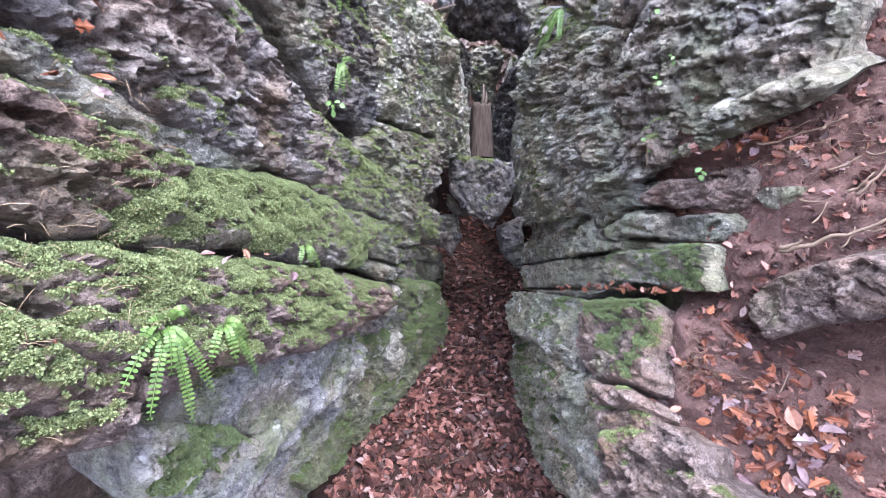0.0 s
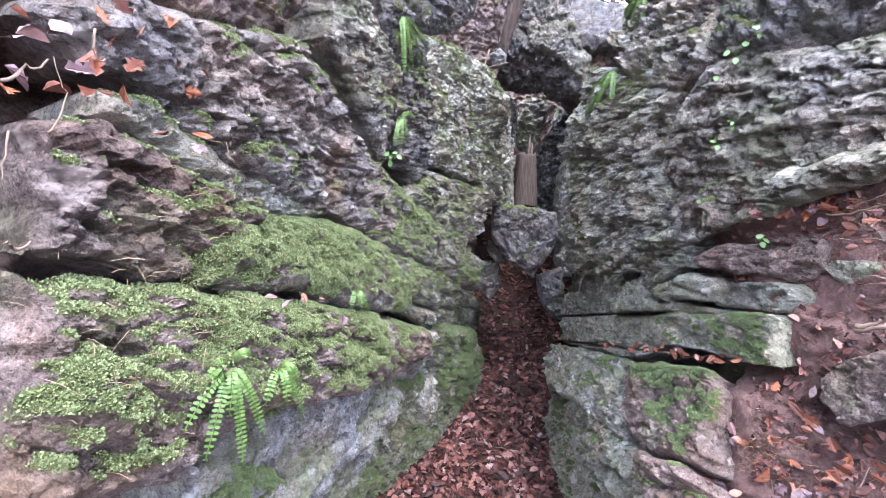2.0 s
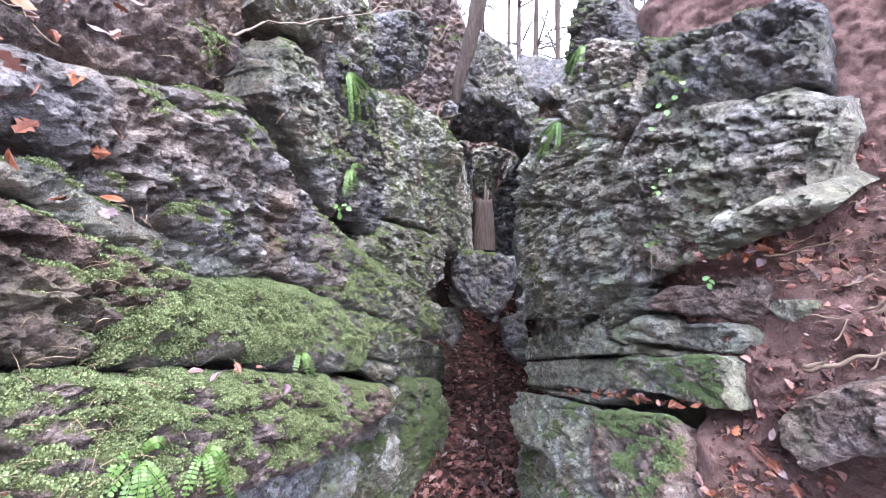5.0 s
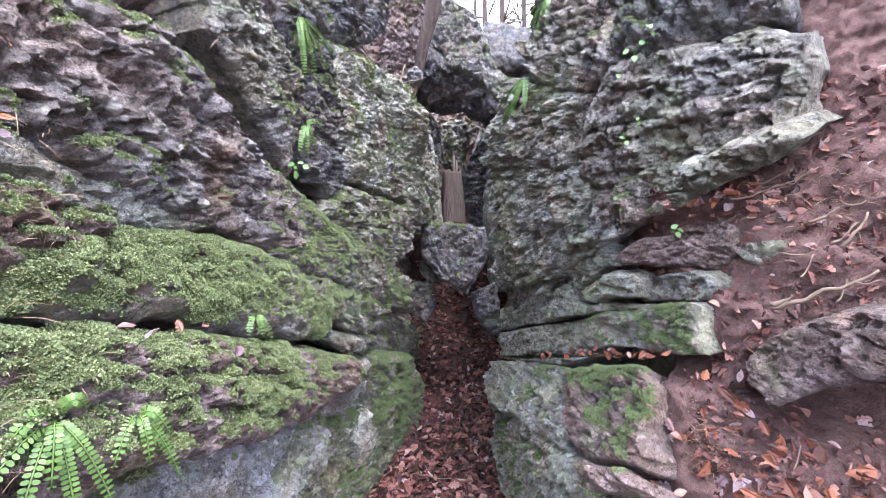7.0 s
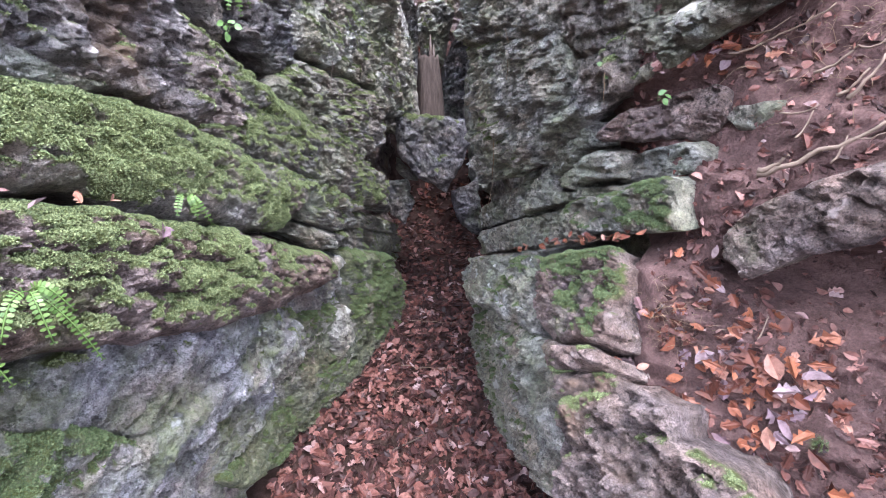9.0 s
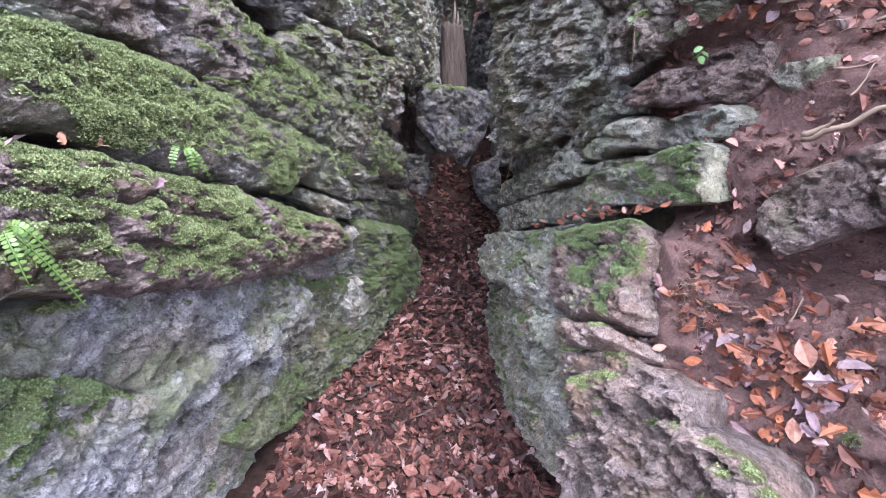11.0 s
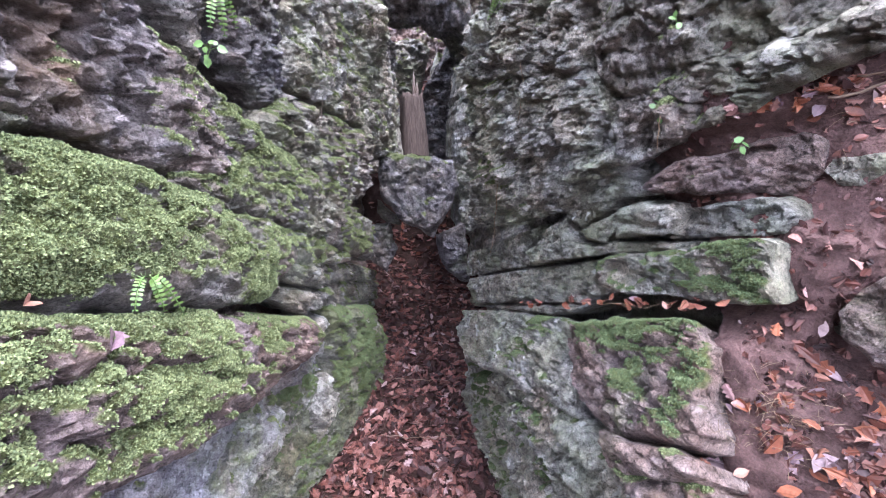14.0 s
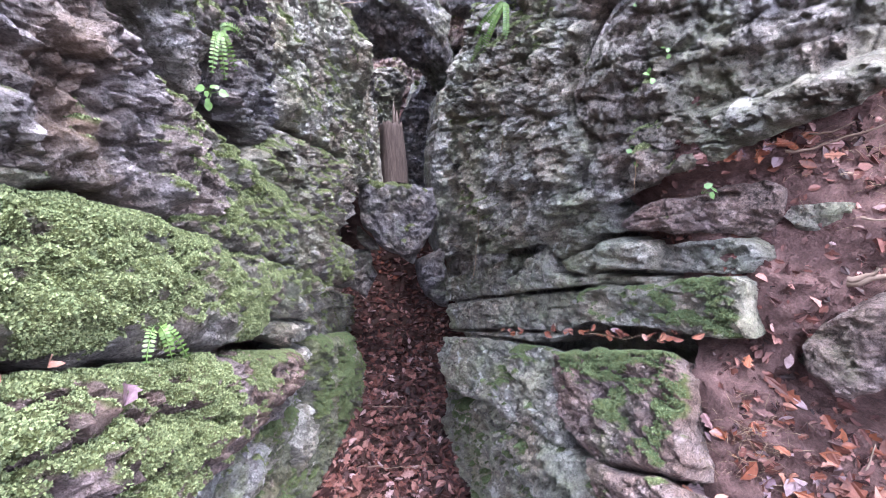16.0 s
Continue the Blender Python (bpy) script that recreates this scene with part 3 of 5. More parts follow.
rock("rock", "dark overhanging rock under the bank's edge", [[-0.396, 2.173, 3.304], [-0.261, 2.769, 3.758], [-0.126, 3.101, 3.828], [-0.133, 3.119, 3.573], [-0.222, 2.793, 3.256], [-0.346, 2.284, 2.953], [-0.392, 2.11, 3.08]], ROCK_WET_SHADE, 0.06, 0.06, 0.02, 0.02, 7)
rock("rock", "grey rock high under the woodland edge", [[-0.618, 1.345, 2.916], [-0.505, 1.818, 3.283], [-0.387, 2.211, 3.329], [-0.38, 2.144, 3.038], [-0.36, 2.228, 2.927], [-0.445, 1.883, 2.895], [-0.515, 1.651, 2.839], [-0.571, 1.463, 2.813], [-0.611, 1.348, 2.798]], ROCK, 0.05, 0.05, 0.02, 0.016, 9, moss=-0.7)
rock("rock_slab", "thin grey-green slab under the pitted boulder", [[-0.736, 0.693, 2.079], [-0.709, 0.774, 2.093], [-0.693, 0.82, 2.066], [-0.672, 0.897, 2.041], [-0.647, 1.033, 2.001], [-0.62, 1.238, 1.962], [-0.581, 1.443, 1.934], [-0.604, 1.34, 1.9], [-0.64, 1.125, 1.894], [-0.665, 0.939, 1.936], [-0.688, 0.841, 1.976], [-0.71, 0.768, 2.017], [-0.738, 0.691, 2.037]], ROCK_GREEN, 0.015, 0.02, 0.006, 0.003, 12, moss=-0.95, wobble=0.008, patches=[(-0.671, 0.821, 1.98, 0.05), (-0.657, 0.884, 1.958, 0.05), (-0.644, 0.961, 1.932, 0.05), (-0.632, 1.064, 1.909, 0.05), (-0.691, 0.747, 2.011, 0.05)])
rock("rock", "earthy brown rock with thin moss patches", [[-0.729, 0.611, 2.01], [-0.704, 0.706, 2.024], [-0.683, 0.777, 1.992], [-0.66, 0.872, 1.961], [-0.629, 1.095, 1.898], [-0.636, 0.997, 1.833], [-0.649, 0.897, 1.824], [-0.645, 0.859, 1.745], [-0.672, 0.763, 1.759], [-0.701, 0.678, 1.785], [-0.723, 0.584, 1.795]], ROCK_BROWN, 0.012, 0.03, 0.024, 0.02, 9, 0.02, DIP, 16, -0.85, patches=[(-0.737, 0.572, 1.898, 0.035), (-0.699, 0.702, 1.852, 0.035), (-0.725, 0.633, 1.95, 0.035)])
rock("mossy_block", "large limestone block covered with bright green moss", [[-0.656, 0.871, 1.835], [-0.645, 0.939, 1.873], [-0.621, 1.146, 1.907], [-0.569, 1.428, 1.909], [-0.492, 1.672, 1.862], [-0.391, 2.07, 1.768], [-0.32, 2.405, 1.714], [-0.342, 2.323, 1.594], [-0.393, 2.049, 1.504], [-0.469, 1.56, 1.587], [-0.56, 1.254, 1.676], [-0.618, 1.019, 1.704], [-0.645, 0.85, 1.733]], ROCK, 0.03, 0.05, 0.016, 0.01, 8, 0.0, DIP, 12, 0.0, patches=[(-0.441, 1.811, 1.713, 0.1), (-0.5, 1.543, 1.727, 0.1), (-0.488, 1.653, 1.808, 0.1), (-0.563, 1.305, 1.722, 0.1), (-0.405, 1.98, 1.599, 0.1), (-0.55, 1.472, 1.865, 0.1), (-0.612, 1.211, 1.854, 0.1), (-0.63, 1.087, 1.828, 0.04), (-0.643, 0.942, 1.843, 0.04), (-0.639, 0.9, 1.76, 0.04), (-0.626, 1.014, 1.754, 0.04)])
rock("mossy_ledge", "long grey ledge with moss cushions along its brow", [[-0.723, 0.581, 1.776], [-0.699, 0.673, 1.758], [-0.647, 0.831, 1.728], [-0.616, 1.013, 1.693], [-0.538, 1.275, 1.633], [-0.434, 1.762, 1.535], [-0.316, 2.555, 1.325], [-0.283, 2.806, 1.132], [-0.408, 2.101, 1.166], [-0.48, 1.564, 1.248], [-0.528, 1.111, 1.372], [-0.562, 1.005, 1.383], [-0.618, 0.846, 1.371], [-0.626, 0.828, 1.319], [-0.646, 0.749, 1.35], [-0.663, 0.687, 1.353], [-0.682, 0.616, 1.375], [-0.705, 0.53, 1.428]], ROCK_BROWN, 0.035, 0.06, 0.018, 0.014, 8, 0.01, DIP, 12, -0.58, 0.3, patches=[(-0.545, 1.172, 1.59, 0.09), (-0.486, 1.359, 1.519, 0.09), (-0.439, 1.679, 1.45, 0.09), (-0.382, 2.134, 1.353, 0.09), (-0.455, 1.564, 1.389, 0.09), (-0.602, 0.986, 1.651, 0.09), (-0.685, 0.711, 1.733, 0.05), (-0.632, 0.869, 1.705, 0.05), (-0.662, 0.697, 1.448, 0.05), (-0.647, 0.744, 1.412, 0.05), (-0.602, 0.901, 1.617, 0.05), (-0.503, 1.213, 1.483, 0.05), (-0.536, 1.274, 1.612, 0.08), (-0.486, 1.305, 1.543, 0.08), (-0.532, 1.215, 1.562, 0.08), (-0.461, 1.442, 1.437, 0.08), (-0.442, 1.677, 1.453, 0.08), (-0.413, 2.034, 1.41, 0.08), (-0.345, 2.618, 1.254, 0.08), (-0.485, 1.405, 1.577, 0.08)])
rock("rock", "small green-grey rib beside mossy rock", [[-0.307, 3.041, 0.885], [-0.232, 3.322, 0.721], [-0.251, 3.35, 0.506], [-0.391, 3.117, 0.37], [-0.376, 2.885, 0.713]], ROCK_GREEN, 0.03, 0.03, 0.012, 0.01, 8, moss=-0.8, moss_mat=MOSS_DARK)
rock("rock", "rounded green-stained rock at the cleft's foot", [[-0.488, 2.517, 1.001], [-0.358, 3.151, 0.955], [-0.246, 3.596, 0.624], [-0.28, 3.585, 0.417], [-0.432, 3.328, 0.282], [-0.526, 3.28, 0.034], [-0.679, 2.868, -0.051], [-0.687, 2.154, 0.251], [-0.687, 1.946, 0.443], [-0.684, 2.323, 0.45], [-0.632, 2.412, 0.599], [-0.544, 2.584, 0.704]], ROCK_MOSSY, 0.06, 0.06, 0.014, 0.012, 6, moss=-0.55, moss_mat=MOSS_DARK)
rock("rock", "dark green mossy rock at the leafy floor's edge", [[-0.274, 2.922, 1.284], [-0.031, 3.829, 1.085], [0.089, 4.336, 0.714], [0.048, 4.351, 0.337], [-0.094, 4.137, 0.081], [-0.316, 3.613, -0.007], [-0.504, 3.087, -0.02], [-0.444, 2.98, 0.287], [-0.386, 3.026, 0.421], [-0.265, 3.161, 0.635], [-0.281, 3.03, 0.965]], ROCK_MOSSY, 0.06, 0.06, 0.014, 0.014, 6, moss=-0.2, moss_mat=MOSS_DARK, patches=[(-0.12, 3.542, 0.912, 0.16), (-0.101, 3.606, 0.519, 0.16)])
rock("layered_stone", "flat layered stone with moss on top", [[-0.343, 2.364, 1.722], [-0.217, 2.953, 1.672], [-0.158, 3.204, 1.585], [-0.193, 3.114, 1.489], [-0.334, 2.45, 1.554], [-0.354, 2.318, 1.635]], ROCK_GREEN, 0.03, 0.03, 0.014, 0.014, 12, 0.012, DIP, 20, -0.35, patches=[(-0.293, 2.603, 1.7, 0.06), (-0.197, 3.048, 1.61, 0.06)])

rock("pale_rock", "pale layered rock under the mossy ledge", [[-0.725, 1.04, 1.231], [-0.686, 1.096, 1.297], [-0.674, 1.156, 1.29], [-0.651, 1.218, 1.31], [-0.616, 1.375, 1.301], [-0.585, 1.504, 1.298], [-0.543, 1.699, 1.282], [-0.515, 1.917, 1.216], [-0.468, 2.28, 1.104], [-0.474, 2.48, 0.961], [-0.556, 2.174, 0.946], [-0.605, 1.97, 0.949], [-0.651, 1.775, 0.955], [-0.696, 1.6, 0.952], [-0.72, 1.472, 0.97], [-0.713, 1.294, 1.1], [-0.722, 1.239, 1.113], [-0.718, 1.113, 1.204]], ROCK_PALE, moss=-1.1, bulge=0.012, edge=0.022, rough=0.012, lumps=0.006, lump_scale=5, strata=0.026, bed=(-0.2, -0.75, 0.8), beds=11, back=0.3, patches=[[-0.48, 2.137, 1.109, 0.05], [-0.513, 2.011, 1.103, 0.05], [-0.458, 2.323, 1.048, 0.05]])
rock("pale_slab", "pale slanting slab of blue-grey limestone", [[-0.68, 1.416, 0.968], [-0.644, 1.539, 0.982], [-0.598, 1.745, 0.97], [-0.551, 1.947, 0.96], [-0.51, 2.109, 0.964], [-0.464, 2.246, 0.995], [-0.435, 2.371, 0.99], [-0.459, 2.456, 0.875], [-0.518, 2.294, 0.825], [-0.569, 2.165, 0.776], [-0.629, 1.877, 0.806], [-0.675, 1.737, 0.776], [-0.714, 1.65, 0.73], [-0.838, 1.515, 0.498], [-0.804, 1.21, 0.778], [-0.7, 1.269, 1.009]], ROCK_PALE, moss=-1.05, bulge=0.012, edge=0.022, rough=0.012, lumps=0.006, lump_scale=5, strata=0.026, bed=(-0.2, -0.75, 0.8), beds=11, back=0.3, patches=[[-0.491, 2.213, 0.948, 0.05], [-0.523, 2.07, 0.955, 0.05], [-0.46, 2.305, 0.968, 0.05], [-0.703, 1.45, 0.885, 0.05], [-0.686, 1.587, 0.844, 0.05]])
rock("pale_slab", "narrow pale slanting slab at the cleft's foot", [[-0.775, 1.712, 0.646], [-0.725, 1.869, 0.675], [-0.667, 2.067, 0.7], [-0.605, 2.304, 0.709], [-0.579, 2.318, 0.766], [-0.644, 2.441, 0.522], [-0.711, 2.468, 0.331], [-0.786, 2.443, 0.153], [-0.967, 2.336, -0.245], [-0.886, 1.557, 0.461]], ROCK_PALE, moss=-1.1, bulge=0.012, edge=0.022, rough=0.012, lumps=0.006, lump_scale=5, strata=0.026, bed=(-0.2, -0.75, 0.8), beds=11, back=0.3)
rock("mossy_rock", "low pale rock grown over with olive moss", [[-0.686, 0.94, 1.284], [-0.674, 1.068, 1.233], [-0.681, 1.189, 1.139], [-0.672, 1.257, 1.117], [-0.679, 1.406, 1.004], [-0.694, 1.47, 0.924], [-0.713, 1.389, 0.927], [-0.72, 1.293, 0.97], [-0.803, 1.339, 0.727], [-0.77, 1.005, 1.026]], ROCK_PALE, moss=-0.35, moss_mat=MOSS_DARK, bulge=0.012, edge=0.022, rough=0.012, lumps=0.006, lump_scale=5, strata=0.026, bed=(-0.2, -0.75, 0.8), beds=11, back=0.3, patches=[[-0.697, 1.102, 1.15, 0.09], [-0.7, 1.203, 1.079, 0.09], [-0.724, 1.165, 1.041, 0.09], [-0.725, 1.096, 1.083, 0.09], [-0.686, 1.318, 1.042, 0.09]])
rock("rock", "upright green-grey rib of rock", [[-0.567, 2.33, 0.819], [-0.476, 2.549, 0.913], [-0.372, 2.975, 0.91], [-0.394, 3.306, 0.643], [-0.481, 3.459, 0.32], [-0.58, 3.633, -0.045], [-0.663, 3.487, -0.165], [-0.702, 2.973, 0.06], [-0.735, 2.523, 0.264], [-0.654, 2.439, 0.524], [-0.608, 2.404, 0.666]], ROCK_GREEN, moss=-0.9, moss_mat=MOSS_DARK, bulge=0.03, edge=0.04, rough=0.012, lumps=0.008, lump_scale=6, back=0.25, patches=[[-0.518, 2.695, 0.656, 0.05], [-0.572, 3.309, 0.125, 0.05], [-0.639, 2.684, 0.351, 0.05]])
rock("layered_stone", "flat layered stone with moss on top", [[-0.347, 2.361, 1.577], [-0.272, 2.786, 1.528], [-0.19, 3.265, 1.467], [-0.214, 3.287, 1.378], [-0.312, 2.779, 1.408], [-0.366, 2.396, 1.492]], ROCK_GREEN, 0.012, 0.016, 0.01, 0.01, 9, 0.008, DIP, 22, -0.6, 0.25, wobble=0.008)
rock("layered_stone", "flat layered stone with moss on top", [[-0.184, 3.285, 1.473], [-0.111, 3.735, 1.402], [0.046, 4.715, 1.245], [0.017, 4.74, 1.136], [-0.151, 3.693, 1.307], [-0.204, 3.344, 1.372]], ROCK_GREEN, 0.012, 0.016, 0.01, 0.01, 9, 0.008, DIP, 22, -0.6, 0.25, wobble=0.008)
rock("layered_stone", "cracked block of stone with algae", [[-0.311, 2.808, 1.391], [-0.206, 3.359, 1.354], [-0.206, 3.692, 1.135], [-0.316, 3.04, 1.223]], ROCK_GREEN, 0.012, 0.016, 0.01, 0.01, 9, 0.008, DIP, 22, -0.6, 0.25, wobble=0.008)
rock("layered_stone", "cracked block of stone with algae", [[-0.176, 3.563, 1.313], [0.049, 4.954, 1.096], [0.025, 5.152, 0.888], [-0.196, 3.776, 1.111]], ROCK_GREEN, 0.012, 0.016, 0.01, 0.01, 9, 0.008, DIP, 22, -0.6, 0.25, wobble=0.008)
rock("layered_stone", "small mossy stone at the ledge's end", [[-0.376, 2.362, 1.485], [-0.317, 2.767, 1.399], [-0.318, 2.937, 1.283], [-0.379, 2.589, 1.324], [-0.392, 2.368, 1.43]], ROCK_GREEN, 0.012, 0.016, 0.01, 0.01, 9, 0.008, DIP, 22, -0.6, 0.25, wobble=0.008)
rock("layered_stone", "thin layered stone beside the leafy floor", [[-0.325, 2.999, 1.223], [-0.209, 3.711, 1.113], [0.023, 5.193, 0.855], [-0.023, 5.171, 0.727], [-0.251, 3.625, 1.039], [-0.25, 3.492, 1.13]], ROCK_GREEN, 0.012, 0.016, 0.01, 0.01, 9, 0.008, DIP, 22, -0.6, 0.25, wobble=0.008)
rock("rock", "pale whitish upright edge of stone", [[-0.33, 2.812, 1.228], [-0.284, 3.025, 1.231], [-0.235, 3.36, 1.165], [-0.27, 3.625, 0.878], [-0.334, 3.494, 0.765], [-0.368, 3.139, 0.894], [-0.352, 2.961, 1.062]], ROCK_WHITE, 0.012, 0.015, 0.008, 0.006, 12)
rock("rock", "small pale broken stone under the moss", [[-0.476, 2.239, 1.185], [-0.431, 2.49, 1.162], [-0.364, 2.95, 1.065], [-0.38, 3.159, 0.877], [-0.443, 2.764, 0.941], [-0.5, 2.333, 1.048]], ROCK_PALE, 0.012, 0.015, 0.012, 0.012, 10)

# ---- stones of the facing wall ----
rock("overhanging_boulder", "huge grey overhanging boulder with rough knobbly face", [[0.784, 1.762, 2.621], [0.862, 1.646, 2.619], [1.01, 1.481, 2.562], [1.096, 1.388, 2.568], [1.192, 1.277, 2.477], [1.206, 1.279, 2.384], [1.204, 1.319, 2.246], [1.184, 1.369, 2.13], [1.122, 1.475, 2.13], [1.003, 1.599, 2.044], [0.924, 1.721, 2.06], [0.846, 1.886, 2.109], [0.787, 2.044, 2.166], [0.732, 2.041, 2.33], [0.734, 1.883, 2.482]], ROCK, 0.07, 0.08, 0.022, 0.02, 7, 0.01, (0.1, 0, 1), 9, -1.2, 0.4)
rock("overhanging_boulder", "dark damp upper boulder with deep pits", [[0.75, 2.035, 3.066], [0.884, 1.754, 2.972], [0.977, 1.578, 2.924], [1.143, 1.411, 2.922], [1.187, 1.335, 2.83], [1.2, 1.352, 2.565], [1.069, 1.502, 2.577], [0.922, 1.635, 2.58], [0.803, 1.789, 2.539], [0.75, 1.897, 2.619], [0.731, 2.008, 2.861]], ROCK_WET_SHADE, 0.06, 0.06, 0.03, 0.026, 7, 0.0, moss=-1.0, back=0.4)
rock("overhanging_brow", "rough grey brow of rock over a dark hollow", [[0.847, 2.435, 1.813], [0.8, 2.499, 2.078], [0.84, 2.097, 2.156], [0.861, 1.682, 2.155], [0.941, 1.506, 2.152], [1.032, 1.279, 2.183], [1.076, 1.214, 2.141], [1.053, 1.307, 2.087], [1.014, 1.413, 2.063], [0.993, 1.473, 2.046], [0.968, 1.537, 2.035], [0.953, 1.596, 2.002], [0.914, 1.76, 1.973], [0.901, 1.894, 1.937], [0.876, 2.141, 1.856]], ROCK, 0.03, 0.03, 0.022, 0.02, 8, moss=-1.3, back=0.35, lean=(0.0, 0.0, 0.25))
rock("knobbly_rock", "knobbly grey-green rock high beside the cleft", [[0.627, 2.41, 3.077], [0.712, 2.083, 3.149], [0.817, 1.782, 2.944], [0.8, 1.755, 2.642], [0.73, 1.929, 2.572], [0.666, 2.21, 2.664], [0.625, 2.359, 2.889]], ROCK, 0.05, 0.05, 0.026, 0.03, 8, moss=-0.95)
rock("knobbly_rock", "knobbly weathered limestone with deep pockets", [[0.523, 2.544, 2.911], [0.66, 2.187, 2.688], [0.721, 1.897, 2.542], [0.73, 2.031, 2.348], [0.735, 2.099, 2.259], [0.622, 2.532, 2.364], [0.525, 3.037, 2.486], [0.475, 2.722, 2.703]], ROCK_GREEN, 0.05, 0.05, 0.026, 0.034, 9, moss=-1.1)
rock("knobbly_rock", "knobbly limestone overhanging the layered stones", [[0.534, 2.975, 2.479], [0.731, 2.101, 2.27], [0.806, 2.029, 2.128], [0.864, 1.941, 1.911], [0.837, 2.331, 1.838], [0.827, 2.477, 1.734], [0.79, 3.002, 1.668], [0.732, 3.829, 1.638], [0.584, 3.251, 2.121]], ROCK_GREEN, 0.05, 0.05, 0.026, 0.034, 9, moss=-1.1, back=0.4)
rock("rock", "dark damp rock face near the top", [[0.68, 2.517, 3.141], [0.765, 2.441, 3.637], [0.862, 2.102, 3.39], [0.861, 1.926, 3.002], [0.789, 2.088, 2.9], [0.754, 2.264, 2.774], [0.639, 2.442, 2.744]], ROCK_WET_SHADE, 0.06, 0.06, 0.028, 0.028, 8, moss=-0.8)
STACK = dict(bulge=0.006, edge=0.012, rough=0.007, lumps=0.006, lump_scale=6, wobble=0.005, inset=0.013, back=0.25, group="layered stones")

rock("layered_stone", "blocky upper stone under the overhang", [[0.872, 2.401, 1.877], [0.879, 2.304, 1.887], [0.892, 2.119, 1.908], [0.901, 1.978, 1.905], [0.898, 2.021, 1.853], [0.899, 2.01, 1.8], [0.892, 2.115, 1.784], [0.889, 2.158, 1.737], [0.879, 2.3, 1.699], [0.875, 2.362, 1.676], [0.864, 2.515, 1.715], [0.87, 2.423, 1.798]], ROCK_GREEN, **STACK)
rock("layered_stone", "small chipped stone under a blocky one", [[0.888, 2.385, 1.672], [0.902, 2.179, 1.732], [0.904, 2.151, 1.664], [0.901, 2.197, 1.605], [0.89, 2.351, 1.619]], ROCK_GREEN, **STACK)
rock("layered_stone", "squarish pale-green block jutting from the stack", [[0.867, 2.117, 1.73], [0.869, 2.082, 1.766], [0.878, 1.961, 1.785], [0.887, 1.831, 1.764], [0.888, 1.814, 1.713], [0.886, 1.837, 1.657], [0.877, 1.963, 1.65], [0.868, 2.098, 1.636]], ROCK_GREEN, **STACK)
rock("layered_stone", "long shaded stone under an earthy slab", [[0.966, 1.92, 1.743], [0.979, 1.73, 1.771], [0.991, 1.555, 1.78], [0.994, 1.519, 1.76], [0.995, 1.494, 1.72], [0.994, 1.515, 1.669], [0.988, 1.596, 1.656], [0.979, 1.73, 1.651], [0.965, 1.926, 1.642]], ROCK_GREEN, **STACK)
rock("layered_stone", "thin flat stone wedged between blocks", [[0.904, 2.366, 1.585], [0.916, 2.202, 1.619], [0.932, 1.971, 1.632], [0.944, 1.801, 1.638], [0.943, 1.813, 1.615], [0.926, 2.063, 1.586], [0.905, 2.358, 1.543]], ROCK_GREEN, **STACK)
rock("layered_stone", "large stone with dark moss and a pink lichen spot", [[0.868, 2.164, 1.56], [0.88, 2.001, 1.595], [0.897, 1.761, 1.625], [0.904, 1.655, 1.652], [0.913, 1.53, 1.669], [0.915, 1.498, 1.653], [0.915, 1.492, 1.602], [0.917, 1.473, 1.499], [0.912, 1.546, 1.479], [0.9, 1.717, 1.462], [0.89, 1.86, 1.449], [0.88, 2.003, 1.429], [0.873, 2.102, 1.423], [0.865, 2.213, 1.439], [0.865, 2.219, 1.502]], ROCK_GREEN, moss=-0.85, moss_mat=MOSS_DARK, **STACK, patches=[[0.918, 1.737, 1.567, 0.05], [0.923, 1.674, 1.531, 0.05], [0.931, 1.563, 1.623, 0.05], [0.926, 1.635, 1.633, 0.05], [0.915, 1.782, 1.503, 0.05], [0.932, 1.546, 1.529, 0.05]])
rock("layered_stone", "upright cracked stone in a natural stack", [[0.847, 2.686, 1.675], [0.861, 2.485, 1.732], [0.862, 2.467, 1.672], [0.865, 2.421, 1.609], [0.872, 2.321, 1.591], [0.874, 2.306, 1.546], [0.856, 2.556, 1.501], [0.836, 2.836, 1.452], [0.832, 2.902, 1.534], [0.841, 2.764, 1.584]], ROCK_GREEN, **STACK)
rock("layered_stone", "flat-faced grey-green stone in a natural stack", [[0.834, 3.582, 1.521], [0.862, 3.189, 1.617], [0.89, 2.79, 1.682], [0.884, 2.873, 1.58], [0.874, 3.018, 1.521], [0.878, 2.956, 1.434], [0.841, 3.488, 1.34], [0.824, 3.73, 1.379]], ROCK_GREEN, **STACK)
rock("layered_stone", "low grey-green stone beside the leafy floor", [[0.879, 2.95, 1.418], [0.92, 2.354, 1.532], [0.924, 2.304, 1.499], [0.922, 2.336, 1.416], [0.924, 2.308, 1.374], [0.917, 2.396, 1.31], [0.899, 2.651, 1.265], [0.879, 2.945, 1.234]], ROCK_GREEN, **STACK)
rock("layered_stone", "low grey-green stone beside the leafy floor", [[0.769, 4.012, 1.221], [0.812, 3.404, 1.342], [0.847, 2.902, 1.43], [0.847, 2.896, 1.25], [0.818, 3.32, 1.135], [0.771, 3.989, 1.01]], ROCK_GREEN, **STACK)
rock("layered_stone", "flat-faced grey-green stone in a natural stack", [[0.782, 4.11, 1.425], [0.82, 3.566, 1.523], [0.812, 3.69, 1.384], [0.827, 3.473, 1.339], [0.783, 4.1, 1.221]], ROCK_GREEN, **STACK)
